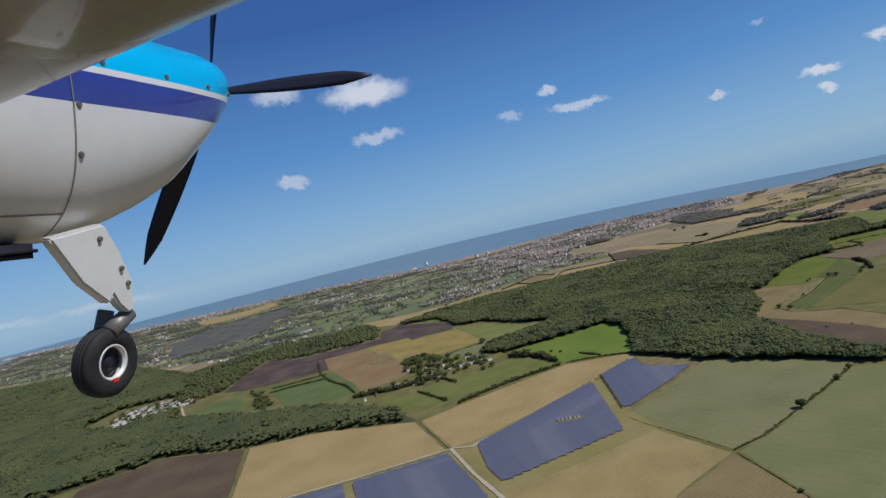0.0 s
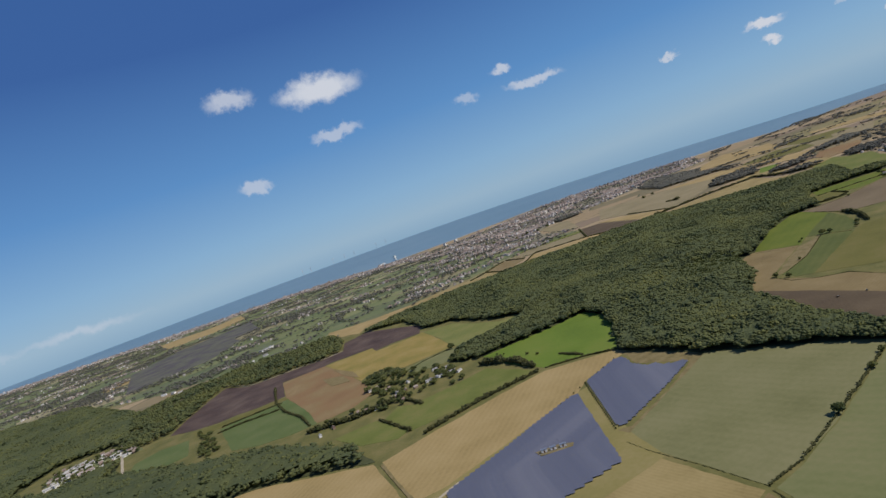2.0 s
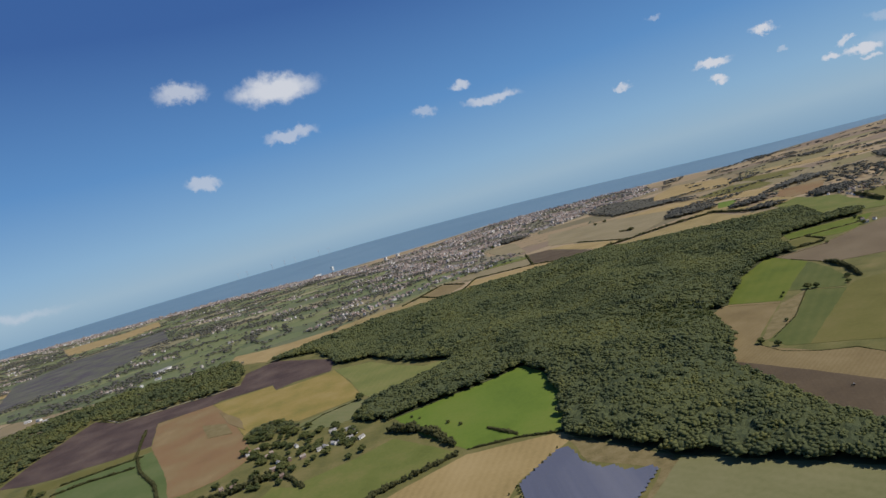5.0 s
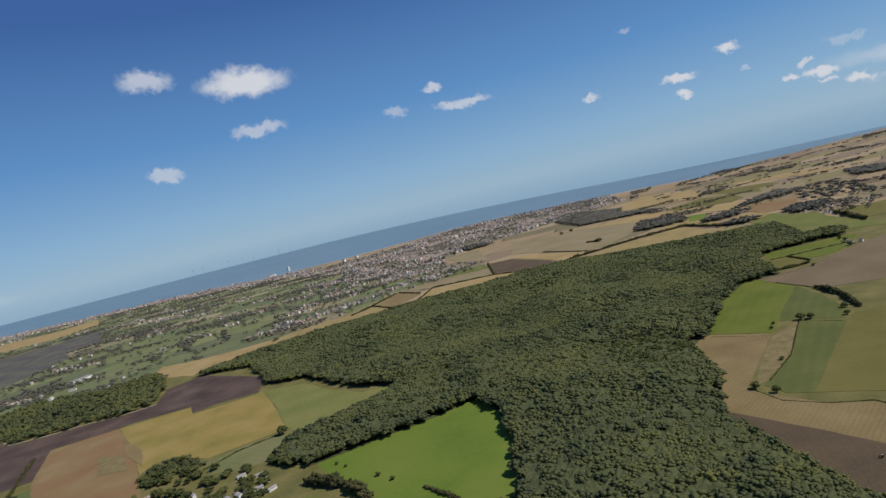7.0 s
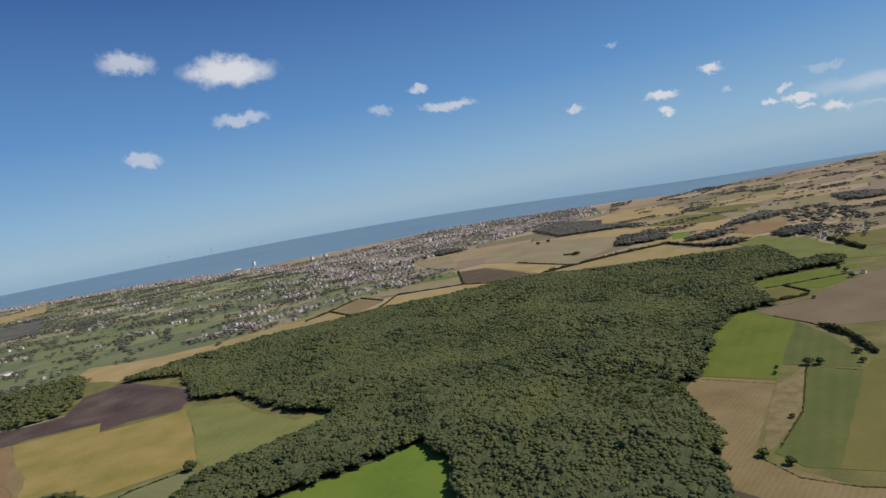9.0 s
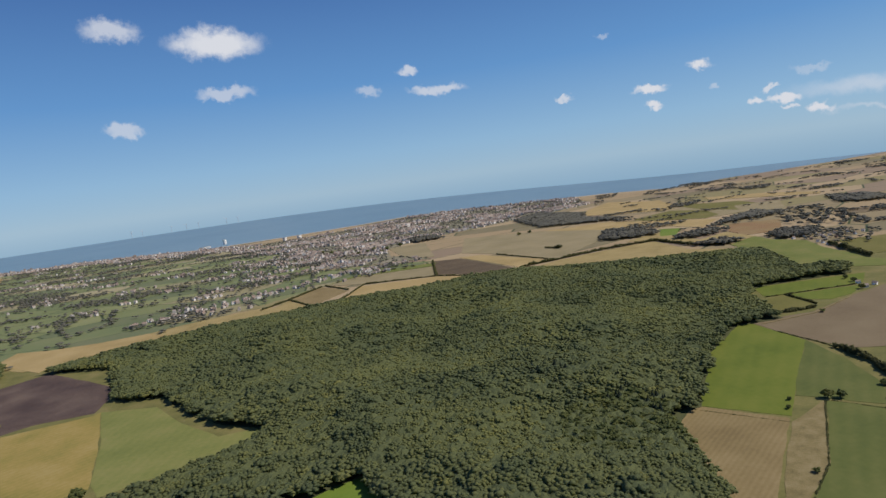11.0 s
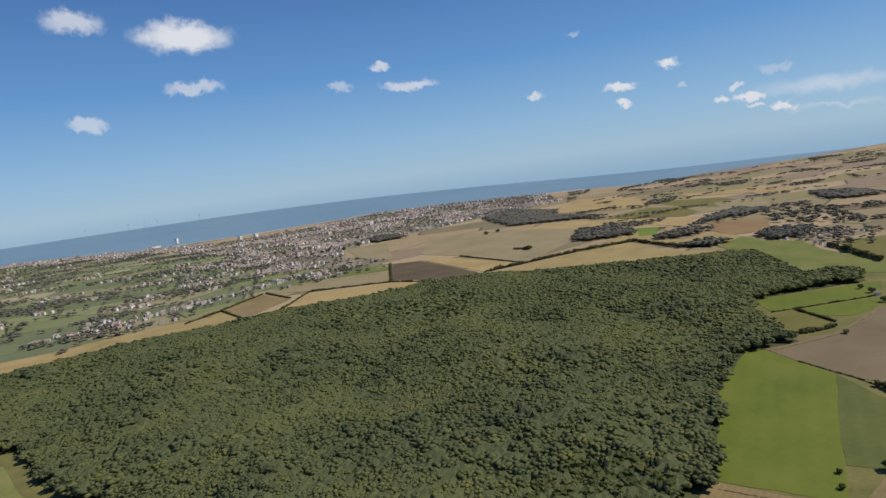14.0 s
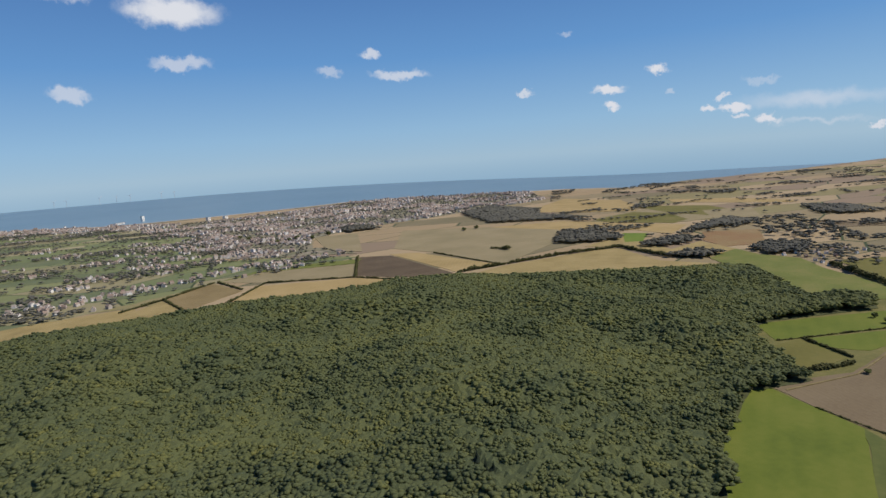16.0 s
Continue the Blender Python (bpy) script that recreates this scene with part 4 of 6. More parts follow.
slab("wood_floor", WOOD, M["woodfloor"], "dark leaf litter under the trees", "ground", amount=1.0)
slab("wood_floor", WOOD_LEFT, M["woodfloor"], "dark leaf litter under the trees", "ground", amount=1.0)
sheet("leaf_litter", WOOD, 9.0, 0.5, 0.3, "woodfloor", "dark leaf litter on the rolling wood floor", "ground", 0.5)
sheet("leaf_litter", WOOD_LEFT, 14.0, 0.5, 0.3, "woodfloor", "dark leaf litter on the rolling wood floor", "ground", 0.5)
rng = random.Random(11)
near, mid, far, single = [], [], [], []
for p in scatter(WOOD, 4.8, 21):
    if noise.noise(Vector((p[0] / 9, p[1] / 9, 30))) > 0.72:
        continue
    tree = stand(p, rng, WOOD)
    if tree:
        (far if p[1] > 870 else mid if p[1] > 735 else near).append(tree)
# the trees of one stretch in the middle of the wood stand singly
near.sort(key=lambda q: math.hypot(q[0] - 284.5, q[1] - 615.9))
single, near = near[:130], near[130:]
grove("woodland", near, CROWNS, M["canopy"], "dense mixed broadleaf woodland in full summer leaf", "woodland", lift=0.3)
grove("woodland", mid, CROWNS_FAR, M["canopy"], "dense broadleaf woodland behind the green fields", "woodland", lift=0.3)
grove("woodland", far, CROWNS_TINY, M["canopy"], "dense broadleaf woodland rising to the far fields", "woodland", lift=0.3)
sheet("undergrowth", WOOD, 1.9, 4.75, 1.3, "canopy", "leafy green undergrowth filling gaps between the trees", "undergrowth")
for k, (x, y, w, h, z, tone) in enumerate(single):
    plant_tree(x, y, w, h, "broadleaf woodland tree in full green leaf", "trees of the wood", k, z=z)
rng = random.Random(12)
left = [q for q in (stand(p, rng, WOOD_LEFT) for p in scatter(WOOD_LEFT, 7.0, 31)) if q]
sheet("undergrowth", WOOD_LEFT, 5.5, 4.9, 0.8, "canopy", "leafy green undergrowth between the trees round the village", "undergrowth")
rng = random.Random(13)
for p in scatter(WOOD_STRIP, 6.6, 32):
    if inside(p, WOOD_LEFT):
        continue
    tree = stand(p, rng, WOOD_STRIP)
    if tree:
        left.append((*tree[:4], 0.0, tree[5]))
grove("woodland", left, CROWNS_TINY, M["canopy"], "dark green woodland round the village", "woodland", lift=0.3)

M["needles"] = foliage("needles", [(0.030, 0.046, 0.034), (0.052, 0.070, 0.044), (0.078, 0.092, 0.052)], rough=0.85, size=8, fine=0.5, per_object=0.4, bump=0.5, bump_size=0.3)


def conifer_proto():
    """A conifer 1 high: a straight trunk and drooping tiers of branches with ragged edges."""
    root, rng = new("tree"), random.Random(88)
    bm = bmesh.new()
    bmesh.ops.create_cone(bm, cap_ends=True, segments=7, radius1=0.022, radius2=0.004, depth=1.0, matrix=Matrix.Translation((0, 0, 0.48)))
    part("trunk", bm, M["bark"], root)
    verts, faces = [], []
    for k in range(9):
        f = k / 8
        z, r = 0.22 + 0.72 * f, 0.19 * (1 - f) + 0.02
        top, n = len(verts), 11
        verts.append((0, 0, z + 0.13))
        for j in range(n):
            a = 2 * math.pi * j / n + k
            q = r * rng.uniform(0.6, 1.25)
            verts.append((q * math.cos(a), q * math.sin(a), z - 0.05 * rng.uniform(0.2, 1.4)))
        faces += [(top, top + 1 + j, top + 1 + (j + 1) % n) for j in range(n)]
        verts.append((0, 0, z + 0.02))
        faces += [(len(verts) - 1, top + 1 + (j + 1) % n, top + 1 + j) for j in range(n)]
    mesh_object("crown", verts, faces, M["needles"], root)
    return root


CONIFERS = [(279.5, 692.1), (280.9, 689.8), (288.7, 695.9), (274.3, 689.6), (282.1, 696.9), (290.6, 685.8), (288.3, 687.2), (288.2, 694.4), (295, 640), (294.8, 644), (307.8, 658.1), (301.1, 644.6), (301.5, 663.7), (304.7, 646), (296.3, 638.9), (295.6, 638), (291.8, 644.2), (290.8, 640.7), (311, 654.7), (295.5, 661.1), (312.4, 624.2), (311.1, 629.3), (308.5, 628.3), (303.7, 625.3), (301.4, 617.6), (302, 616.5), (302.9, 614.3), (313.9, 631.9), (303.3, 614.8), (309.7, 621.9)]
source, rng = conifer_proto(), random.Random(89)
for x, y in CONIFERS:
    h, w = rng.uniform(7.0, 8.6), rng.uniform(11.0, 15.0)
    fir = copy_thing(source, Matrix.Translation((x, y, rise(x, y, WOOD))) @ Matrix.Rotation(rng.uniform(0, 6.28), 4, "Z"))
    fir.scale = (w, w, h)
    tagged(fir, "tall dark conifer standing among broadleaf crowns", "tree", "conifers of the wood")
for o in (source, *source.children_recursive):
    bpy.data.objects.remove(o)

COPSES = [[(597.7, 1173), (673.4, 1277.9), (701.2, 1179.4), (676.9, 1138.8), (629.7, 1150.7)], [(651.2, 1088.6), (732.2, 1104.8), (741.7, 1067.2), (674.5, 1057.5)], [(736.1, 1114.7), (817.9, 1169.6), (914.1, 1205.3), (889.8, 1129.2), (791.1, 1129.5)],
          [(678.5, 1695.1), (782.1, 1781), (820.3, 1609.7), (764.5, 1510.6), (793.8, 1368.1), (642.3, 1471.5)], [(1089.5, 1239.3), (1112.7, 1164.5), (1073.8, 1086.2), (1027.4, 1100.8), (1011.2, 1139.7)], [(726.2, 989.6), (764.6, 1006.4), (791.1, 970.8), (736.8, 933.2), (706.5, 960.3)],
          [(885.1, 1134.3), (952.1, 1060), (840.4, 962.6), (784.2, 1016.1)], [(632, 1007), (680.7, 1018.2), (687, 977.6), (651.7, 979.3)], [(408.4, 1660.3), (470.6, 1644.8), (474.4, 1573.7), (412.7, 1570.9)]]
for k, c in enumerate(COPSES):
    rng = random.Random(50 + k)
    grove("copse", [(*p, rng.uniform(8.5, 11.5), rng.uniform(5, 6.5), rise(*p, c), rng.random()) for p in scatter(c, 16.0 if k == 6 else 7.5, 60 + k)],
          CROWNS_DOT if k in (2, 3, 4) else CROWNS_TINY, M["hazed_far_leaf"], "dark green copse of broadleaf trees among fields", "copse")
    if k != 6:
        sheet("undergrowth", c, 8.0, 4.0, 0.8, "hazed_far_leaf", "leafy undergrowth between the trees of a copse", "undergrowth")

rng = random.Random(58)
grove("copse", [(*p, rng.uniform(4, 6), rng.uniform(2.2, 3.4)) for p in scatter([(-55.5, 686), (-52.2, 702.4), (-34.4, 700.1), (-12.7, 672.1), (-20.3, 664), (-35.6, 661.7)], 4.6, 59)], CROWNS_FAR, M["canopy"], "small dense copse of broadleaf trees above the hamlet", "copse")

HEDGES = [  # width, height, line
    (1.6, 1.5, [(119.6, 290.5), (137.9, 297.2), (169.5, 317.3), (202.6, 339.5), (227.9, 357.1)]), (0.7, 0.6, [(92, 363.5), (97.2, 346.4), (108.5, 319.4), (119.5, 289.5)]), (0.8, 0.8, [(118.5, 286.6), (120.1, 260.9), (121.1, 241.4), (120.8, 208.5)]),
    (3.6, 3.6, [(-5.6, 478.5), (34.2, 500.4), (85.3, 516.5)]), (6.0, 6.0, [(52.3, 587.2), (73.2, 565.9), (85.7, 528.5)]), (1.6, 1.6, [(141.3, 499.4), (119.8, 510.8), (91.2, 518.1)]), (2.6, 2.2, [(108.2, 538.2), (120.9, 514.7)]),
    (3.0, 2.6, [(-38.8, 543.3), (-25.5, 515.2), (-14.1, 492.6)]), (3.2, 3.0, [(-25.6, 590.4), (-4, 543.4)]), (2.6, 2.6, [(-155.4, 722.6), (-141.8, 684.5), (-115.8, 636.2), (-103.3, 599.1)]), (2.0, 2.0, [(-215.1, 718.4), (-151.2, 726.6)]),
    (5.5, 5.0, [(-101.7, 579.7), (-60.1, 571.1), (-24.9, 578)]), (0.9, 1.0, [(294.3, 525.1), (328.7, 547.2), (374.7, 590.4)]), (0.7, 0.8, [(376.5, 590.3), (388.4, 569.1)]),
    (0.8, 0.9, [(282.3, 523), (282.3, 502.4), (293.5, 486.4), (307.7, 476), (310.1, 450.9), (314.7, 411.3)]), (3.4, 3.8, [(439.4, 641.2), (433.8, 615.8), (414.7, 581.3)]), (0.7, 0.7, [(323.4, 612.5), (345.9, 581.3)]), (1.2, 1.2, [(440.3, 683), (440.7, 651.6), (439.4, 641.2)]),
    (1.4, 1.5, [(500.4, 756.4), (517.8, 752.1), (571.9, 739.7)]), (2.0, 2.2, [(514.3, 751.5), (510.9, 731.9), (507.6, 717.1)]), (3.0, 3.2, [(468.6, 718.1), (485.2, 712.1), (500.3, 711)]), (4.0, 4.5, [(432.1, 1080.6), (487.5, 1087.5), (565.6, 1098.8), (639.7, 1094.5)]),
    (1.8, 1.8, [(487.5, 1087.5), (456.3, 1228.9)]), (3.0, 3.0, [(367.8, 1271.2), (335.7, 1133.6)]), (2.4, 2.4, [(366.8, 1090.2), (335.5, 1130.5), (246, 1168.3), (201, 1076.7)]), (2.4, 2.4, [(113.6, 1110.6), (147.9, 1148.7), (195.2, 1212.7)]),
    (2.6, 2.6, [(147.9, 1148.7), (173, 1069.3)]), (2.4, 2.4, [(221.5, 1148.3), (198.1, 1210.1)]), (6.0, 6.0, [(525.9, 1199.5), (536.8, 1174.9)]), (5.0, 5.0, [(639.7, 1094.5), (636.5, 1012.2), (664.4, 980.5)]), (5.0, 5.5, [(705.5, 883.1), (667.1, 804)]),
    (2.6, 2.4, [(-213.2, 697.6), (-188.6, 702.6), (-150.7, 700)]), (2.4, 2.4, [(-178.4, 819.4), (-159.4, 730.4)]), (1.6, 1.5, [(-21.8, 655.6), (4.7, 678.1), (32.6, 687.1)]),
]
for k, (w, h, line) in enumerate(HEDGES):
    kind = "thick overgrown hedge with small trees" if h > 3.4 else "leafy green field hedge" if h > 1.3 else "low clipped dark green hedge"
    hedge(line, w * 0.8, h * 0.85, k, kind + (" beside crops" if k % 3 == 0 else " between fields"))

LONE = [(170.4, 317.3, 5.5, 5.5), (208.2, 342, 4.5, 4.0), (223.2, 353.6, 3.5, 3.5), (121.1, 241.4, 2.5, 2.0), (68.4, 601.1, 2.4, 2.0), (73.1, 593.7, 2.0, 1.8), (88.8, 568.3, 3.0, 2.6), (95.3, 558.2, 3.0, 2.4), (-7.8, 549.9, 3.5, 3.2),
        (34.5, 684.9, 7, 7), (37.3, 644.1, 8, 7), (42.6, 621.5, 8, 7), (-36.3, 637.2, 6, 5), (-52.3, 638.9, 8, 6), (-33, 688.6, 8, 6), (-16, 650, 7, 6), (12.6, 605.7, 4, 4), (32.3, 569.4, 6, 5), (23.4, 565.5, 6, 4), (-43.5, 671.8, 8, 6), (-24.7, 662, 8, 6), (-6.9, 655.4, 7, 5),
        (284.1, 522.9, 5, 4.5), (287.2, 511.7, 4.5, 4.2), (378.4, 592.1, 6, 5), (382.9, 589, 5, 4.5), (355.6, 592.4, 2.6, 2.5), (363.2, 599.6, 2.4, 2.2), (320.4, 544.8, 3, 2.5), (410.3, 589.3, 4.5, 3.6), (399.4, 576.8, 4, 3.4),
        (235.6, 1671.1, 9, 7), (250.7, 1633.4, 9, 6), (269.8, 1602, 9, 6), (290.2, 1521.7, 9, 8), (309.3, 1537.1, 9, 7), (323.2, 1550.3, 9, 8), (328.7, 1493.6, 9, 7), (347.6, 1533.9, 9, 8), (378.8, 1558, 9, 9), (572.4, 1412, 9, 6), (598.1, 1420, 9, 6), (577.4, 746.4, 5, 4.5), (561.5, 726.5, 5, 4.5), (582.3, 758.3, 4, 4), (493.3, 698.9, 4, 3)]
for k, (x, y, w, h) in enumerate(LONE):
    plant_tree(x, y, w, h, "round-crowned broadleaf tree standing in a field hedge", "hedgerow trees", 900 + k)

YARDS = [[(-65.4, 681.9), (-53.9, 697.6), (-22.7, 659.8), (-14.4, 637.5), (19.6, 642.9), (38.5, 652.2), (39.6, 585.6), (7.1, 584.5), (-20.4, 560.1), (-56.1, 570.6), (-90.7, 572.3), (-99.6, 585.8), (-58.4, 598.1), (-40.3, 599.8)], [(-247.1, 731.6), (-225.7, 718.6), (-192.2, 623.8), (-210, 632.1)]]
TAKEN = [(-50.4, 636.7), (-44.3, 638.9), (-34.8, 616.9), (-26.6, 588.5), (-31.7, 621.8), (-24.3, 599.1), (-13.8, 620), (-7.5, 593.8), (-16.4, 596.5), (3.5, 597.6), (7.5, 600.3), (13.5, 600.9), (18.4, 600.5), (24.3, 601.7), (28.5, 609.5), (32, 594.9), (-43, 574.5), (-58.9, 582.5), (-50.9, 580.5), (-82.4, 578.8), (-77.2, 579.5), (-78.6, 566.9), (-88.9, 558.5), (12.2, 628.1), (22.9, 621.1), (-19.1, 571.4)]
rng = random.Random(77)
for k, (x, y) in enumerate(scatter(YARDS[0], 7.4, 78, 0.8) + scatter(YARDS[1], 7.0, 79, 0.3)):
    if min(math.dist((x, y), q) for q in TAKEN) > 3.6 and noise.noise(Vector((x / 14, y / 14, 9))) > -0.12:
        plant_tree(x, y, rng.uniform(4.5, 8), rng.uniform(3, 5), "leafy garden tree among the houses of a hamlet", "garden trees", 1200 + k)

# ---------------------------------------------------------------- solar farm
SOLAR = [[(-0.2, 381.3), (41.5, 410), (57.3, 422.8), (89.7, 444.2), (93.5, 441.8), (88.1, 391.5), (83.9, 346.3), (8, 318), (1.8, 342.3)], [(103.6, 458), (135, 481.4), (137.6, 474.3), (137, 456.6), (142.3, 445.4), (146.1, 446.1), (148.6, 437.1), (162.5, 430.3), (133.1, 404.9), (112.8, 389.7), (101.1, 380.7), (94.5, 382.1)],
         [(-18.9, 376.8), (-79, 368.5), (-68.7, 317.7), (1.3, 279.7), (-1.9, 309.7)], [(-85, 369), (-116.8, 366.7), (-162.9, 351.8), (-72.7, 316)]]
ROW_DIR = radians(-7)


def panel_row(x0, x1, y, kind_label):
    """One row of tilted solar panels on a steel frame, laid along the row direction."""
    c, s = math.cos(ROW_DIR), math.sin(ROW_DIR)
    root = new("solar_panel_row")
    root.matrix_world = Matrix.Translation((c * x0 - s * y, s * x0 + c * y, 0.25)) @ Matrix.Rotation(ROW_DIR, 4, "Z")
    n = max(1, int((x1 - x0) / 1.0))
    verts, faces = [], []
    for k in range(n):
        b = len(verts)
        for dz in (0.0, 0.05):
            verts += [(k * 1.0 + u * 0.96, v * 1.75, 0.45 + v * 0.62 + dz) for u, v in ((0, 0), (1, 0), (1, 1), (0, 1))]
        faces += [(b + 4, b + 5, b + 6, b + 7), (b, b + 3, b + 2, b + 1)] + [(b + i, b + (i + 1) % 4, b + 4 + (i + 1) % 4, b + 4 + i) for i in range(4)]
    mesh_object("panel", verts, faces, M["panel"], root)
    verts, faces = [], []
    for k in range(0, n + 1, 4):
        for yy, h in ((0.35, 0.55), (1.4, 0.92)):
            b = len(verts)
            verts += [(k * 1.0 + dx, yy + dy, z) for z in (-0.3, h) for dx, dy in ((-.04, -.04), (.04, -.04), (.04, .04), (-.04, .04))]
            faces += [(b + i, b + (i + 1) % 4, b + 4 + (i + 1) % 4, b + 4 + i) for i in range(4)]
    for yy, h in ((0.35, 0.52), (1.4, 0.89)):
        b = len(verts)
        verts += [(x, yy + dy, h + dz) for x in (-0.04, n * 1.0 + 0.04) for dy, dz in ((-.05, 0), (.05, 0), (.05, .04), (-.05, .04))]
        faces += [(b + i, b + (i + 1) % 4, b + 4 + (i + 1) % 4, b + 4 + i) for i in range(4)]
    tagged(mesh_object("frame", verts, faces, M["steel"], root, "galvanised steel frame posts"), "galvanised steel frame posts", "", "", "stuff")
    return tagged(root, kind_label, "solar panels", "rows of solar panels")


for poly in SOLAR:
    c, s = math.cos(ROW_DIR), math.sin(ROW_DIR)
    loc = [(c * x + s * y, -s * x + c * y) for x, y in poly]
    y = min(p[1] for p in loc) + 0.5
    while y < max(p[1] for p in loc):
        xs = [x / 2 for x in range(int(min(p[0] for p in loc)) * 2, int(max(p[0] for p in loc)) * 2) if inside((x / 2, y), loc)]
        if len(xs) > 8:
            panel_row(xs[0], xs[-1], y, "long row of tilted blue solar panels on grass")
        y += 2.6


def box(bm, lo, hi):
    v = [bm.verts.new((x, y, z)) for z in (lo[2], hi[2]) for x, y in ((lo[0], lo[1]), (hi[0], lo[1]), (hi[0], hi[1]), (lo[0], hi[1]))]
    for f in ((3, 2, 1, 0), (4, 5, 6, 7), (0, 1, 5, 4), (1, 2, 6, 5), (2, 3, 7, 6), (3, 0, 4, 7)):
        bm.faces.new([v[i] for i in f])
    return v


slab("gravel_pad", [(50.5, 387.3), (64, 386.3), (70.6, 381.9), (68.5, 378), (52.3, 381.2)], M["rough_grass"], "dry bare pad among the solar panels", "pad", z=1.3)
for k, (x, y) in enumerate([(54.8, 384), (59.6, 383.3), (64.8, 382.3)]):
    root = new("inverter_cabin")
    root.matrix_world = pose(x, y, 1.3, 0, 0, -6)
    bm = bmesh.new()
    box(bm, (-1.6, -0.8, 0), (1.6, 0.8, 1.5))
    bmesh.ops.bevel(bm, geom=bm.edges[:], offset=0.05, segments=1, affect="EDGES")
    part("body", bm, M["render_white"], root)
    bm = bmesh.new()
    box(bm, (-1.7, -0.9, 1.5), (1.7, 0.9, 1.62))
    part("roof", bm, M["steel"], root)
    bm = bmesh.new()
    box(bm, (-0.4, -0.84, 0.05), (0.4, -0.8, 1.3))
    part("door", bm, M["door_paint"], root)
    tagged(root, "small pale inverter cabin among solar panels", "cabin", "inverter cabins")
for k in range(24):  # screening bushes along the fence, evenly planted
    f = k / 23
    plant_tree(93.5 + 9.1 * f, 381.2 + 76.9 * f, 1.3, 1.3, "small dark round bush in a row beside solar panels", "bushes beside the solar panels", 1500 + k, "bush")
for k in range(16):
    f = k / 15
    plant_tree(45.4 + 86.8 * f, 410.7 + 71.9 * f, 1.1, 1.2, "small dark round bush in a row beside solar panels", "bushes beside the solar panels", 1540 + k, "bush")

# ---------------------------------------------------------------- houses


def gable(bm, w, d, z0, z1, over=0.25, thick=0.14):
    """A gabled roof with overhanging eaves."""
    x, y = w / 2 + over, d / 2 + over
    for dz, flip in ((thick, False), (0.0, True)):
        a = [bm.verts.new(p) for p in ((-x, -y, z0 + dz), (x, -y, z0 + dz), (x, 0, z1 + dz), (-x, 0, z1 + dz), (x, y, z0 + dz), (-x, y, z0 + dz))]
        q = [(a[0], a[1], a[2], a[3]), (a[3], a[2], a[4], a[5])]
        for f in q:
            bm.faces.new(tuple(reversed(f)) if flip else f)
    bm.verts.ensure_lookup_table()
    t, u = bm.verts[:6], bm.verts[6:12]
    for i, j in ((0, 1), (1, 2), (2, 4), (4, 5), (5, 3), (3, 0)):
        bm.faces.new((u[i], u[j], t[j], t[i]))


def house(w, d, h, ridge, wall, cover="tiles"):
    root = new("house")
    bm = bmesh.new()
    box(bm, (-w / 2, -d / 2, -0.2), (w / 2, d / 2, h))
    for s in (-1, 1):
        bm.faces.new([bm.verts.new(p) for p in ((s * w / 2, -d / 2, h), (s * w / 2, d / 2, h), (s * w / 2, 0, h + ridge))][::s])
    part("wall", bm, M[wall], root)
    bm = bmesh.new()
    gable(bm, w, d, h - 0.1, h + ridge)
    roof = part("roof", bm, M[cover], root, "tiled gable roof" if cover == "tiles" else "pale grey gable roof")
    bm = bmesh.new()
    box(bm, (w * 0.3, -0.25, h + ridge * 0.6), (w * 0.3 + 0.5, 0.25, h + ridge + 0.7))
    part("chimney", bm, M["brick"], roof)
    for s in (-1, 1):
        for x in (-w * 0.3, w * 0.3):
            for z in ((0.5,) if h < 2.4 else (0.5, h - 0.95)):
                bm = bmesh.new()
                box(bm, (x - 0.32, min(s * d / 2, s * (d / 2 + 0.04)), z), (x + 0.32, max(s * d / 2, s * (d / 2 + 0.04)), z + 0.6))
                part("window", bm, M["glass"], root)
    bm = bmesh.new()
    box(bm, (-0.28, -d / 2 - 0.05, 0), (0.28, -d / 2, 1.1))
    part("door", bm, M["door_paint"], root)
    return root


KINDS = [(house(5.0, 3.6, 2.6, 1.7, "render_white"), "white rendered house with a tiled gable roof"), (house(6.2, 3.6, 2.5, 1.6, "brick"), "brick house with a tiled gable roof"),
         (house(4.2, 3.4, 2.6, 1.8, "brick"), "small brick cottage with a tiled roof"), (house(8.5, 4.2, 2.0, 1.2, "render_white", "slate"), "long pale farm building with a grey gable roof"),
         (house(5.4, 3.6, 2.4, 1.4, "render_white", "slate"), "white rendered house with a pale grey roof")]


def place_house(x, y, turn, kind, group, size=1.0):
    root, label = KINDS[kind]
    ob = copy_thing(root, pose(x, y, 0.15, 0, 0, turn))
    ob.scale = (size, size, size)
    return tagged(ob, label, "house", group)


rng = random.Random(5)
HAMLET = [(-50.4, 636.7, 4), (-44.3, 638.9, 1), (-34.8, 616.9, 0), (-26.6, 588.5, 1), (-31.7, 621.8, 2), (-24.3, 599.1, 4), (-13.8, 620, 4), (-7.5, 593.8, 1), (-16.4, 596.5, 2), (3.5, 597.6, 4), (7.5, 600.3, 3), (13.5, 600.9, 3), (18.4, 600.5, 3), (24.3, 601.7, 3), (28.5, 609.5, 4), (32, 594.9, 3), (-43, 574.5, 4), (-58.9, 582.5, 2), (-50.9, 580.5, 1), (-82.4, 578.8, 4), (-77.2, 579.5, 2), (-78.6, 566.9, 1), (-88.9, 558.5, 4), (12.2, 628.1, 3), (22.9, 621.1, 3), (-19.1, 571.4, 2)]
for x, y, k in HAMLET:
    place_house(x, y, 25 + rng.uniform(-15, 15) + 90 * (rng.random() < 0.3), k, "houses of the hamlet", 0.62)
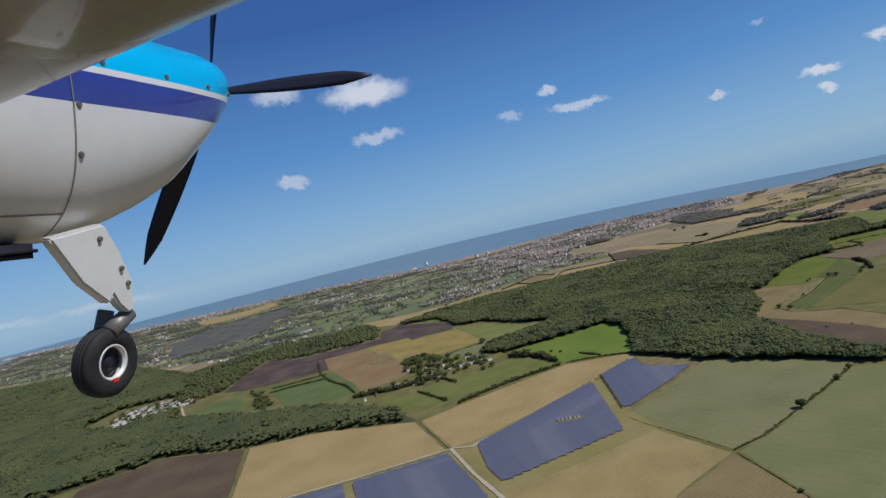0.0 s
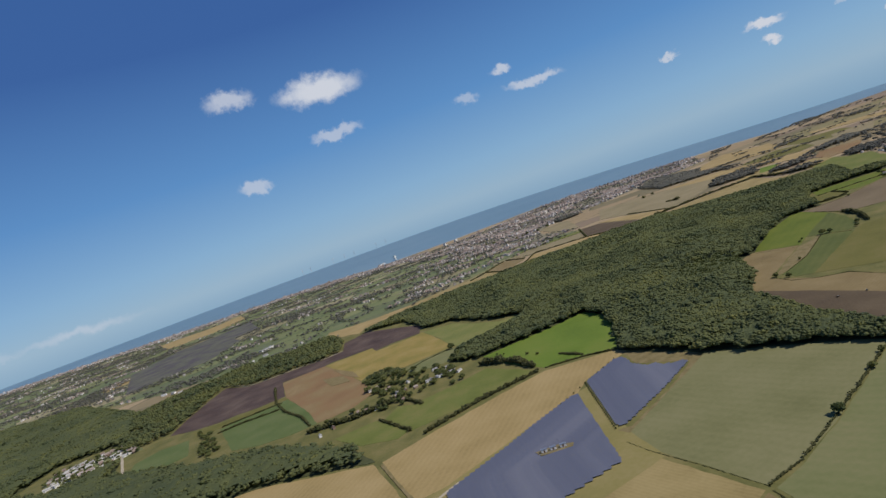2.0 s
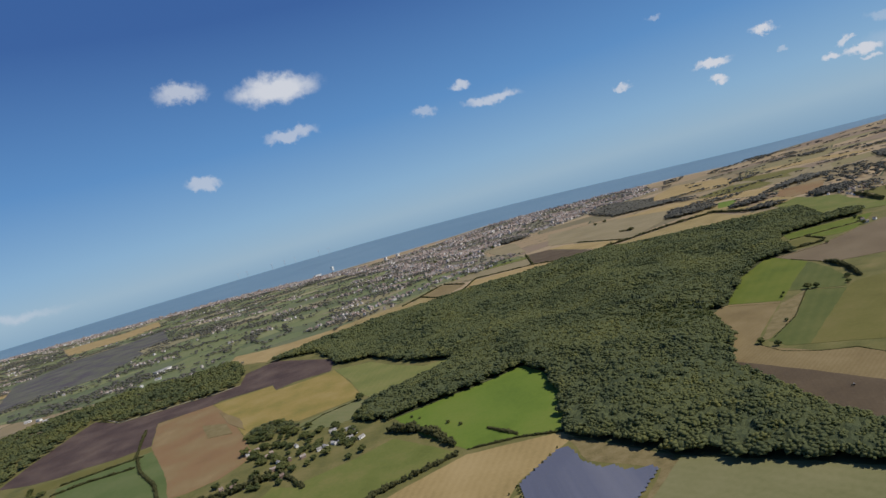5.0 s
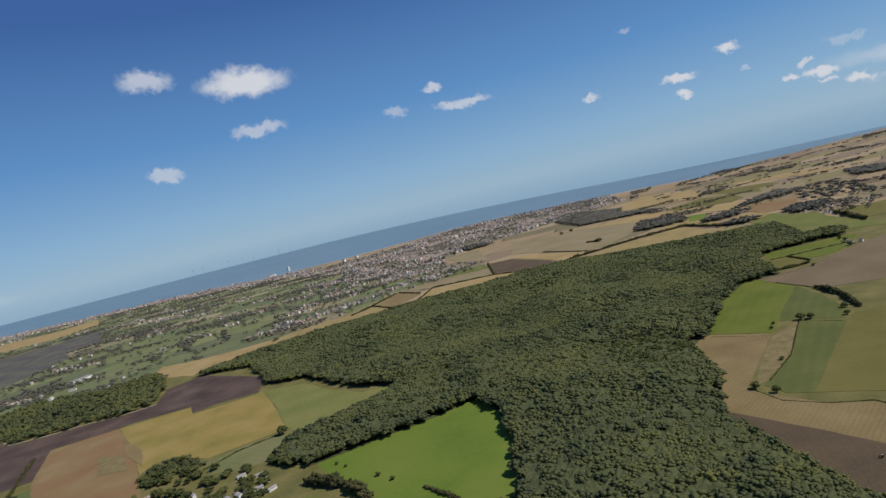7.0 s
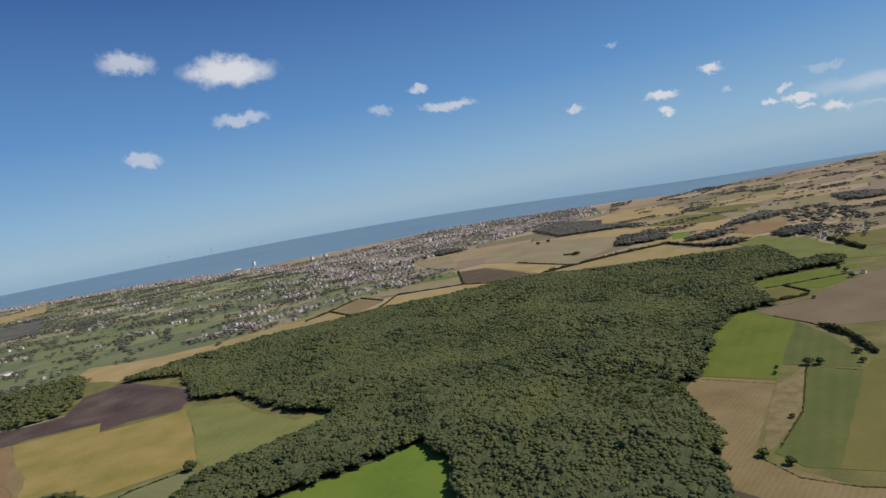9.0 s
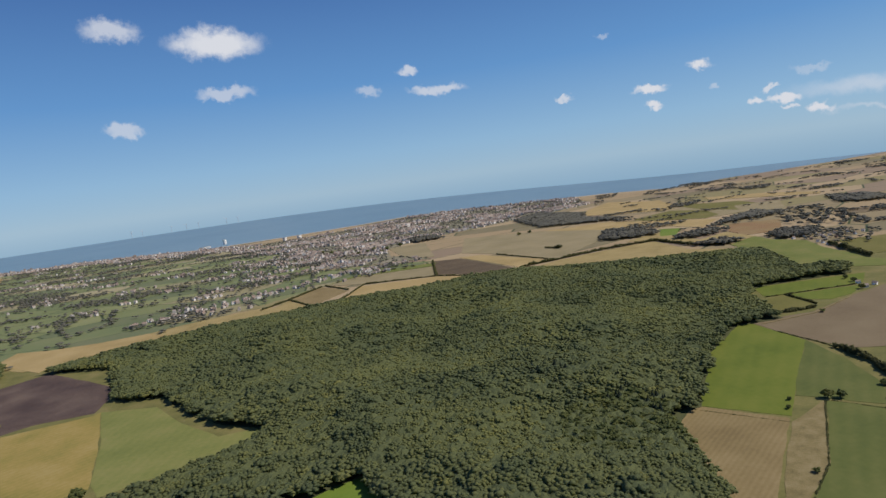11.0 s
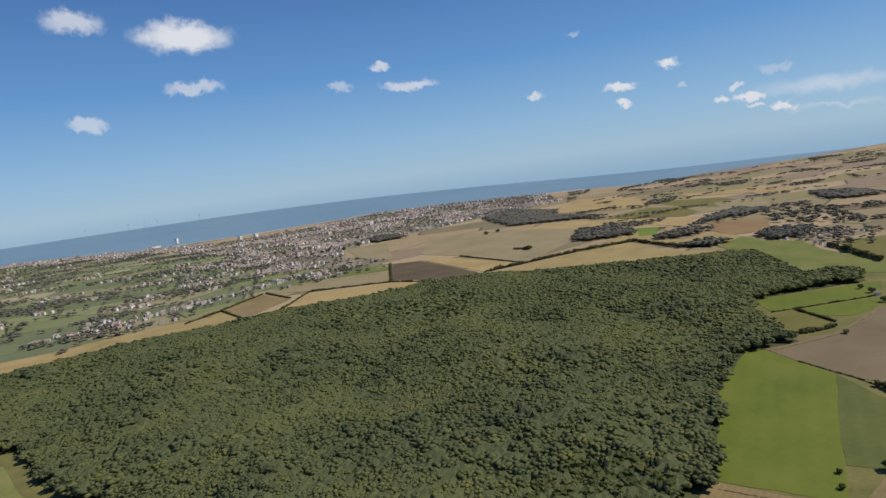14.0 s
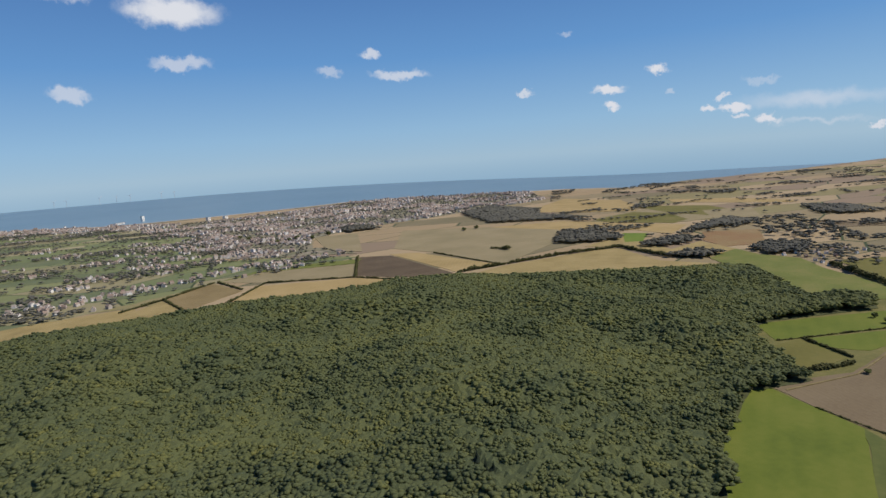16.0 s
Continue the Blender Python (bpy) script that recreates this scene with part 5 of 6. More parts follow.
for x, y in [(722, 920.9), (713.8, 904.3), (709.2, 893.8), (704.6, 883.2), (740.9, 930.1), (750, 922), (742.8, 907.2), (776.3, 920.6), (768.3, 906), (787.1, 911.6), (754.6, 935.2), (846.5, 1038.3), (825.6, 1006.2), (876.2, 1036.1), (574.6, 740.5), (577.7, 729.1), (567.1, 728), (734.6, 916.1), (727.5, 906.7), (781.5, 926.5), (726.6, 931.5), (733.7, 941.8), (745.7, 946.1), (759.3, 950.2), (718.4, 941.5), (764.6, 928), (739.9, 922), (748.7, 933)]:
    place_house(x, y, rng.uniform(0, 180), rng.choice((0, 0, 0, 2)), "houses of the far village", 0.65)
for x, y in [(-402.6, 1084.3), (-367.5, 1054.3), (-374.3, 1042.8), (-423.8, 1098.8), (-337.4, 1002.7), (-257.1, 1129.5), (-273.5, 1103.2), (-356.2, 1049), (-382.1, 1061.3)]:
    place_house(x, y, rng.uniform(0, 180), 3, "scattered farm buildings")
VILLAGE = [(-429.2, 758), (-433.3, 790.9), (-399.1, 800.5), (-370.2, 816.3), (-355.1, 815.2), (-315.6, 755.6), (-334.7, 749.5), (-331.9, 710.2), (-365.7, 730.8), (-384.4, 729.2), (-405.5, 726.4)]
slab("village_ground", VILLAGE, M["parkland"], "gardens and yards of a village", "ground")
for x, y in scatter(VILLAGE, 9.0, 8, 0.6):
    if rng.random() < 0.25:
        continue
    place_house(x, y, 35 + rng.uniform(-20, 20), rng.choice((4, 1, 0, 3, 2, 4)), "houses of the village", rng.uniform(0.6, 0.95))
rng = random.Random(6)
grove("garden_trees", [(x, y, rng.uniform(4, 7), rng.uniform(3, 5)) for x, y in scatter(VILLAGE, 7.0, 18, 0.7) if rng.random() < 0.6], CROWNS_TINY, M["leaf"], "dark garden trees between the village houses", "trees")
for root, _ in KINDS:
    for o in (root, *root.children_recursive):
        bpy.data.objects.remove(o)
for root in PROTO:
    for o in (root, *root.children_recursive):
        bpy.data.objects.remove(o)


M["tractor_paint"] = material("tractor_paint", [(0.03, 0.06, 0.03), (0.045, 0.08, 0.04)], rough=0.45, size=1, fine=0.2, spec=0.4)
M["tractor_tyre"] = material("tractor_tyre", [(0.018, 0.016, 0.015), (0.035, 0.03, 0.026)], rough=0.85, size=0.5, fine=0.05)


def tractor(x, y, turn, label):
    """A farm tractor: bonnet, glazed cab with a pale roof, two large and two small wheels."""
    root = new("tractor")
    root.matrix_world = pose(x, y, 0.5, 0, 0, turn)
    bm = bmesh.new()
    box(bm, (0.0, -0.24, 0.42), (1.25, 0.24, 0.92))
    bmesh.ops.bevel(bm, geom=bm.edges[:], offset=0.06, segments=2, affect="EDGES")
    part("bonnet", bm, M["tractor_paint"], root)
    bm = bmesh.new()
    box(bm, (-0.75, -0.38, 0.5), (0.05, 0.38, 1.42))
    bmesh.ops.bevel(bm, geom=bm.edges[:], offset=0.05, segments=1, affect="EDGES")
    cab = part("cab", bm, M["glass"], root, "dark glazed cab")
    bm = bmesh.new()
    box(bm, (-0.85, -0.45, 1.42), (0.12, 0.45, 1.54))
    bmesh.ops.bevel(bm, geom=bm.edges[:], offset=0.04, segments=1, affect="EDGES")
    part("roof", bm, M["slate"], cab, "pale grey cab roof")
    for wx, r, w in ((-0.55, 0.5, 0.14), (0.95, 0.33, 0.10)):
        for s in (-1, 1):
            bm = bmesh.new()
            bmesh.ops.create_cone(bm, cap_ends=True, segments=18, radius1=r, radius2=r, depth=w * 2,
                                  matrix=Matrix.Translation((wx, s * 0.5, r)) @ Matrix.Rotation(radians(90), 4, "X"))
            bmesh.ops.bevel(bm, geom=bm.edges[:], offset=0.04, segments=1, affect="EDGES")
            part("wheel", bm, M["tractor_tyre"], root)
    root.scale = (0.65, 0.65, 0.65)
    return tagged(root, label, "tractor", "tractors")


tractor(268.9, 438.9, 120, "small dark green tractor working on the ploughed field")
tractor(283.1, 431.7, 20, "small dark green tractor at the stubble edge")


def town(name, places, label):
    """Many small gabled houses as one object: walls and roofs."""
    rng = random.Random(len(places))
    V, F, I, T = [], [], [], []
    for x, y, w, d, h, a in places:
        c, s, b = math.cos(a), math.sin(a), len(V)
        r = h + d * 0.42
        for px, py, pz in ((-w, -d, 0), (w, -d, 0), (w, d, 0), (-w, d, 0), (-w, -d, h), (w, -d, h), (w, d, h), (-w, d, h), (-w, 0, r), (w, 0, r)):
            V.append((x + (c * px - s * py) / 2, y + (s * px + c * py) / 2, pz))
        F += [(b, b + 1, b + 5, b + 4), (b + 2, b + 3, b + 7, b + 6), (b + 1, b + 2, b + 6, b + 9, b + 5), (b + 3, b, b + 4, b + 8, b + 7), (b + 4, b + 5, b + 9, b + 8), (b + 6, b + 7, b + 8, b + 9)]
        I += [0, 0, 0, 0, 1, 1]
        T += [rng.random()] * 10
    return tagged(mesh_object(name, V, F, None, mats=[M["town_wall"], M["tiles"]], index=I, tone=T), label, "town", "", "stuff")


M["town_wall"] = material("town_wall", [(0.19, 0.15, 0.12), (0.31, 0.265, 0.225), (0.50, 0.47, 0.43), (0.76, 0.74, 0.70)], size=3, fine=0.4, per_object=0.9, tone_attr=True)
M["suburb"] = material("suburb", [(0.09, 0.10, 0.05), (0.15, 0.14, 0.085), (0.24, 0.20, 0.15)], size=26, fine=5)
TOWN = [(106.9, 1864.6), (26.9, 2016.7), (122.4, 2192.5), (359.4, 2263.5), (496.9, 2358.6), (638.4, 2466.9), (841.7, 2383.8), (1083.6, 2147.9), (959, 1831.3), (750.5, 1741.4), (581, 1668.9), (457.8, 1635), (348.3, 1541.1), (331.3, 1422.2), (374.2, 1307.2), (275.3, 1354.7), (202.5, 1409.4), (163.3, 1388.8), (221, 1446), (157.5, 1511.6), (206.3, 1593.2), (111.5, 1676.7), (176.3, 1757.6)]
SHORE_TOWN = [(-2427.4, 3230.8), (-2409.4, 3343.7), (-1021.1, 2822.6), (-385.1, 2615.3), (117.7, 2211.6), (29.4, 2112.4), (-409, 2467), (-1016.1, 2678.2)]
slab("town_ground", TOWN, M["suburb"], "streets and gardens of a seaside town", "ground", amount=3)
rng, places = random.Random(9), []
for poly, gap in ((TOWN, 9.5), (SHORE_TOWN, 9.0)):
    for x, y in scatter(poly, gap, 71):
        n = noise.noise(Vector((x / 90, y / 90, 2)))
        if n < -0.05 - (0.2 if poly is SHORE_TOWN else 0) or rng.random() < 0.36:
            continue
        a = noise.noise(Vector((x / 160, y / 160, 7))) * 3 + (1.57 if rng.random() < 0.25 else 0)
        tall = rng.random() < (0.10 if y > 2000 else 0.02)
        places.append((x, y, rng.uniform(4.5, 8.5), rng.uniform(3.6, 5), rng.uniform(2.4, 3.4) * (2.2 if tall else 1), a))
town("town_houses", places, "seaside town of close-set houses with red and grey roofs")
SUBURB = [(-430.7, 1115.2), (-78.7, 1024.8), (125.1, 1154.4), (202.2, 1214.9), (326.2, 1243.8), (370.9, 1278.1), (282, 1348.1), (183.9, 1396.8), (236, 1443.5), (241.6, 1586.7), (196.8, 1753.8), (111.2, 2002.8), (95.9, 2197.7), (-385.2, 2589.5), (-1020.1, 2793.5), (-2101.4, 3115.4), (-1710.9, 2092.6), (-1043.6, 1546.3)]
CENTRE = (201.3, 1594.1)  # where the houses stand closest
slab("suburb_ground", SUBURB, M["parkland"], "green meadows and gardens before the town", "ground", z=0.06, amount=3)
rng, places, green = random.Random(10), [], []
OPEN = [outline for name, mat, outline, label in FIELDS if "top of the wood" in label or "near the coast" in label]
for x, y in scatter(SUBURB, 9.0, 72):
    if any(inside((x, y), o) for o in OPEN):
        continue
    n = noise.noise(Vector((x / 210, y / 85, 12))) + 0.25 * noise.noise(Vector((x / 60, y / 30, 15)))
    close = max(0.0, 1 - math.hypot((x - CENTRE[0]) / 260, (y - CENTRE[1]) / 420))
    belt = min(abs(noise.noise(Vector((x / 190, y / 60, 52)))), abs(noise.noise(Vector((x / 120, y / 150, 57)))) * 1.3)
    homes = noise.noise(Vector((x / 75, y / 40, 33))) + 0.5 * close
    if homes > 0.34 and rng.random() < 0.5:
        places.append((x, y, rng.uniform(3.6, 6), rng.uniform(3.2, 4.2), rng.uniform(2.2, 3), rng.uniform(0, 3.1)))
    elif n > 0.17 or belt < 0.024 or (homes > 0.25 and rng.random() < 0.4):
        green.append((x, y, rng.uniform(7, 11.5), rng.uniform(3.5, 5.5)))
for a, b in zip([(-34.9, 1143.3), (65.5, 1171.2), (147.4, 1221.9), (239.6, 1279.5)], [(65.5, 1171.2), (147.4, 1221.9), (239.6, 1279.5), (367.2, 1300)]):
    for k in range(26):
        f = k / 26
        places.append((a[0] + (b[0] - a[0]) * f + rng.uniform(-9, 9), a[1] + (b[1] - a[1]) * f + rng.uniform(6, 30), rng.uniform(4, 6), rng.uniform(3.5, 4.5), 2.4, rng.uniform(0, 3)))
town("scattered_houses", places, "scattered pale houses among trees before the town")
for x, y in scatter(TOWN, 15.0, 73):
    if noise.noise(Vector((x / 90, y / 90, 2))) < 0.03 or rng.random() < 0.5:
        green.append((x, y, rng.uniform(5, 9), rng.uniform(4, 6)))
grove("town_trees", green, CROWNS_DOT, M["hazed_far_leaf"], "dark garden trees and small woods before the town", "trees")
UPLAND = [(635.6, 1123.8), (751.6, 918.2), (823.6, 793.1), (1460.3, 946.6), (2501.2, 1443), (2073.1, 1884.4), (1358.4, 2000.9), (1107.5, 2052.4), (954, 1798.7), (746, 1400.1)]
rng, green = random.Random(14), []
for x, y in scatter(UPLAND, 9.5, 74):
    n = noise.noise(Vector((x / 130, y / 70, 22)))
    ridge = abs(noise.noise(Vector((x / 190, y / 80, 40))))
    if n > 0.42 or (ridge < 0.035 and noise.noise(Vector((x / 90, y / 90, 44))) > -0.05):
        green.append((x, y, rng.uniform(10, 14), rng.uniform(4, 5.5)))
FAR_VILLAGE = [(748.9, 967.7), (786.6, 962.1), (810.6, 903.7), (739, 855.9), (704.1, 864.1), (714.4, 896), (718.1, 931.4)]
green += [(x, y, rng.uniform(6, 9), rng.uniform(4, 5.5)) for x, y in scatter(FAR_VILLAGE, 9.0, 75, 0.6) if rng.random() < 0.5]
grove("far_trees", green, CROWNS_DOT, M["hazed_far_leaf"], "dark belts of trees between the far fields", "trees")


def block(x, y, w, d, h, name, label):
    """A plain tall building with rows of windows."""
    root = new(name)
    root.matrix_world = pose(x, y, 0, 0, 0, 52)
    bm = bmesh.new()
    box(bm, (-w / 2, -d / 2, 0), (w / 2, d / 2, h))
    part("wall", bm, M["render_white"], root)
    bm = bmesh.new()
    box(bm, (-w / 2 - 0.3, -d / 2 - 0.3, h), (w / 2 + 0.3, d / 2 + 0.3, h + 0.8))
    part("roof", bm, M["slate"], root)
    for k in range(int(h / 4)):
        bm = bmesh.new()
        box(bm, (-w / 2 + 0.6, -d / 2 - 0.1, 1.5 + k * 4), (w / 2 - 0.6, -d / 2, 2.4 + k * 4))
        part("window", bm, M["glass"], root, "band of windows")
    return tagged(root, label, "building")


block(-15.2, 2503.5, 9, 8, 15, "apartment_tower", "white apartment tower on the seafront")
block(-71.1, 2451, 34, 10, 4, "warehouse", "long white warehouse near the shore")
block(215.1, 2256.6, 12, 8, 8, "apartment_block", "pale apartment block on the seafront")
block(172.1, 2242.6, 10, 8, 9, "apartment_block", "pale apartment block on the seafront")
block(-270.3, 1199.7, 28, 9, 3, "warehouse", "long white greenhouse roof among trees")



M["turbine_grey"] = material("turbine_grey", [(0.34, 0.36, 0.38), (0.42, 0.44, 0.46)], rough=0.5, size=8, fine=1)
TURBINES = [(-675, 4759), (-407, 4798), (-331, 4807), (-74, 4825), (-151, 4821), (-737, 4747), (-500, 4786)]


def turbine(x, y, turn):
    """An offshore wind turbine: tapered tower, nacelle, hub and three blades at rest."""
    root = new("wind_turbine")
    root.matrix_world = pose(x, y, -2, 0, 0, turn)
    bm = bmesh.new()
    bmesh.ops.create_cone(bm, cap_ends=True, segments=10, radius1=1.1, radius2=0.7, depth=36, matrix=Matrix.Translation((0, 0, 18)))
    part("tower", bm, M["turbine_grey"], root)
    bm = bmesh.new()
    box(bm, (-1.2, -2.2, 35), (1.2, 3.2, 38))
    part("nacelle", bm, M["turbine_grey"], root)
    for k in range(3):
        bm = bmesh.new()
        bmesh.ops.create_cone(bm, cap_ends=True, segments=6, radius1=0.8, radius2=0.2, depth=20, matrix=Matrix.Translation((0, 0, 11)) @ Matrix.Diagonal((1, 0.35, 1, 1)))
        bmesh.ops.transform(bm, matrix=Matrix.Translation((0, -2.6, 36.5)) @ Matrix.Rotation(radians(20 + turn + 120 * k), 4, "Y"), verts=bm.verts)
        part("blade", bm, M["turbine_grey"], root)
    return tagged(root, "white offshore wind turbine standing in the sea", "wind turbine", "offshore wind turbines")


for k, (x, y) in enumerate(TURBINES):
    turbine(x, y, 15 + 5 * k)

# ---------------------------------------------------------------- the aircraft, where the flight begins
M["paint_white"] = material("paint_white", [(0.50, 0.505, 0.505), (0.58, 0.585, 0.58)], rough=0.32, size=0.5, fine=0.05, coat=0.4, spec=0.5)
M["paint_blue"] = material("paint_blue", [(0.022, 0.03, 0.19), (0.03, 0.042, 0.25)], rough=0.3, size=0.4, fine=0.05, coat=0.4, spec=0.5)
M["paint_cyan"] = material("paint_cyan", [(0.005, 0.33, 0.62), (0.008, 0.40, 0.72)], rough=0.28, size=0.4, fine=0.05, coat=0.5, spec=0.5)
# white wing paint with the underside's shade put into the base colour
M["wing_paint_shaded"] = material("wing_paint_shaded", [(0.15, 0.14, 0.115), (0.20, 0.188, 0.158)], rough=0.25, size=0.3, fine=0.06, coat=0.5, spec=0.5)
M["rubber"] = material("rubber", [(0.012, 0.012, 0.014), (0.03, 0.03, 0.032)], rough=0.7, size=0.1, fine=0.01, bump=0.2, bump_size=0.01)
M["alloy"] = material("alloy", [(0.55, 0.55, 0.54), (0.72, 0.72, 0.70)], rough=0.4, size=0.1, fine=0.01, metal=0.3)
M["blade"] = material("blade", [(0.012, 0.012, 0.02), (0.02, 0.02, 0.03)], rough=0.45, size=0.2, fine=0.02)
M["dull_metal"] = material("dull_metal", [(0.10, 0.10, 0.10), (0.2, 0.19, 0.18)], rough=0.5, size=0.1, fine=0.01, metal=0.5)
M["red_paint"] = material("red_paint", [(0.5, 0.02, 0.015), (0.6, 0.04, 0.03)], rough=0.5, size=0.1, fine=0.01)

plane = tagged(new("aircraft"), "flying aircraft: white, blue and cyan engine nacelle, wing and wheel", "aircraft")
FWD, UP = Vector((0.25257, 0.08291, -0.96402)), Vector((-0.02101, 0.99656, 0.08020))
LEFT = UP.cross(FWD)
plane.matrix_world = PATH[0][1] @ Matrix.Translation((0.085, 0.0, 0.0)) @ Matrix((FWD, LEFT, UP)).transposed().to_4x4()
LAT = 2.12  # the nacelle's middle lies this far to the left of the camera


def curve_at(s, knots):
    """A value along the nacelle, smoothly between knots."""
    for (a, va), (b, vb) in zip(knots, knots[1:]):
        if s <= b:
            f = (s - a) / (b - a)
            return va + (vb - va) * f
    return knots[-1][1]


BOT = [(0.6, -0.05), (1.2, -0.10), (1.52, -0.129), (1.645, -0.135), (1.783, -0.129), (2.0, -0.077), (2.159, -0.022), (2.341, 0.067), (2.555, 0.239), (2.70, 0.375), (2.776, 0.45), (2.83, 0.53)]
TOP = [(0.6, 0.74), (2.3, 0.745), (2.6, 0.755), (2.70, 0.75), (2.77, 0.735), (2.81, 0.70), (2.83, 0.65)]
HALF = [(0.6, 0.29), (2.0, 0.30), (2.3, 0.29), (2.6, 0.25), (2.76, 0.20), (2.83, 0.14)]


def band(name, lo, hi, mat, label, s0=0.6, s1=2.83, proud=0.0, rows=7, fall=(0.0, 0.0)):
    """A belt of the nacelle's skin between two heights, on both sides."""
    bm, cols = bmesh.new(), []
    n = int((s1 - s0) / 0.045)
    for i in range(n + 1):
        s = s0 + (s1 - s0) * i / n
        b, t, w = curve_at(s, BOT), curve_at(s, TOP), curve_at(s, HALF)
        low, high = (v - slope * (2.8 - s) if v is not None else None for v, slope in ((lo, fall[0]), (hi, fall[1])))
        a, z = max(b, low if lo is not None else b), min(t, high if hi is not None else t)
        a = min(a, t - 0.002)
        z = max(z, a + 0.001)
        m, h = (b + t) / 2, (t - b) / 2
        col = []
        for side in (1, -1):
            for k in range(rows + 1):
                f = k / rows if side == 1 else 1 - k / rows
                f = 0.5 - 0.5 * math.cos(math.pi * f)
                u = a + (z - a) * f
                e = min(1.0, abs(u - m) / h)
                col.append(bm.verts.new((s, LAT - side * (w * (1 - e ** 2.6) ** 0.5 + proud), u)))
        cols.append(col)
    for c, d in zip(cols, cols[1:]):
        for k in range(len(c) - 1):
            if k == rows and hi is not None:
                continue
            bm.faces.new((c[k], d[k], d[k + 1], c[k + 1]))
        if lo is None:
            bm.faces.new((c[-1], d[-1], d[0], c[0]))
    bmesh.ops.recalc_face_normals(bm, faces=bm.faces[:])
    return part(name, bm, mat, plane, label, True)


band("nacelle_body", None, 0.40, M["paint_white"], "white lower cowling", rows=14, fall=(0.0, 0.035))
band("stripe", 0.40, 0.515, M["paint_blue"], "dark blue stripe", fall=(0.035, 0.036))
band("pinstripe", 0.515, 0.54, M["paint_white"], "thin white line", rows=3, fall=(0.036, 0.036))
band("top_cowl", 0.54, None, M["paint_cyan"], "bright cyan top cowl", rows=10, fall=(0.036, 0.0))


def skin(s, u, out=0.004):
    """A point on the nacelle's side facing the camera."""
    b, t, w = curve_at(s, BOT), curve_at(s, TOP), curve_at(s, HALF)
    e = min(1.0, abs(u - (b + t) / 2) / ((t - b) / 2))
    return Vector((s, LAT - w * (1 - e ** 2.6) ** 0.5 - out, u))


for a, b in (((1.70, 0.495), (1.70, -0.10)), ((0.7, -0.03), (1.70, -0.02))):
    bm = bmesh.new()
    ring = []
    for k in range(25):
        f = k / 24
        p = skin(a[0] + (b[0] - a[0]) * f, a[1] + (b[1] - a[1]) * f, 0.002)
        along = Vector((0, 0, 1)) if a[1] == -0.03 else Vector((1, 0, 0))
        ring.append([bm.verts.new(p + along * o + Vector((0, -h, 0))) for o, h in ((-0.003, 0), (-0.002, 0.002), (0.002, 0.002), (0.003, 0))])
    for p, q in zip(ring, ring[1:]):
        for k in range(3):
            bm.faces.new((p[k], q[k], q[k + 1], p[k + 1]))
    part("panel_seam", bm, M["wing_paint_shaded"], plane, "raised cowling seam", True)
for s, u in ((1.722, 0.355), (1.722, 0.184), (1.86, 0.525), (2.20, 0.537), (2.50, 0.548), (2.74, 0.557)):
    bm = bmesh.new()
    bmesh.ops.create_cone(bm, cap_ends=True, segments=16, radius1=0.012, radius2=0.010, depth=0.005)
    bmesh.ops.transform(bm, matrix=Matrix.Translation(skin(s, u, 0.003)) @ Matrix.Rotation(radians(90), 4, "X"), verts=bm.verts)
    part("fastener", bm, M["dull_metal"], plane, "round cowling fastener")

# landing gear
bm = bmesh.new()
box(bm, (1.0, LAT - 0.2, -0.165), (1.63, LAT + 0.1, -0.115))
bmesh.ops.bevel(bm, geom=bm.edges[:], offset=0.02, segments=2, affect="EDGES")
part("wheel_bay_door", bm, M["blade"], plane, "dark panel under the cowling", True)
bm = bmesh.new()
prof = [(1.62, -0.10), (1.86, -0.06), (1.93, -0.17), (1.985, -0.285), (1.985, -0.40), (1.955, -0.415), (1.91, -0.375), (1.885, -0.335), (1.865, -0.365), (1.84, -0.345), (1.745, -0.27)]
f = bm.faces.new([bm.verts.new((s, LAT - 0.24, u)) for s, u in prof])
r = bmesh.ops.extrude_face_region(bm, geom=[f])
bmesh.ops.translate(bm, vec=(0, 0.05, 0), verts=[v for v in r["geom"] if isinstance(v, bmesh.types.BMVert)])
bmesh.ops.recalc_face_normals(bm, faces=bm.faces[:])
bmesh.ops.bevel(bm, geom=bm.edges[:], offset=0.008, segments=2, affect="EDGES")
leg = part("gear_leg", bm, M["paint_white"], plane, "white landing gear leg fairing")
for s, u in ((1.83, -0.115), (1.925, -0.235), (1.955, -0.295)):
    bm = bmesh.new()
    bmesh.ops.create_cone(bm, cap_ends=True, segments=12, radius1=0.011, radius2=0.009, depth=0.008)
    bmesh.ops.transform(bm, matrix=Matrix.Translation((s, LAT - 0.246, u)) @ Matrix.Rotation(radians(90), 4, "X"), verts=bm.verts)
    part("bolt", bm, M["dull_metal"], leg)
bm = bmesh.new()
bmesh.ops.create_cone(bm, cap_ends=True, segments=20, radius1=0.034, radius2=0.03, depth=0.12)
bmesh.ops.transform(bm, matrix=Matrix.Translation((1.945, LAT - 0.20, -0.45)) @ Matrix.Rotation(radians(62), 4, "Y"), verts=bm.verts)
part("oleo_strut", bm, M["dull_metal"], plane, "dull dark metal strut", True)
bm = bmesh.new()
bmesh.ops.create_cone(bm, cap_ends=True, segments=16, radius1=0.03, radius2=0.03, depth=0.2)
bmesh.ops.transform(bm, matrix=Matrix.Translation((1.91, LAT - 0.14, -0.50)) @ Matrix.Rotation(radians(20), 4, "Y"), verts=bm.verts)
part("axle_arm", bm, M["dull_metal"], plane, "grey axle arm", True)
WC = Vector((1.885, LAT - 0.18, -0.595))


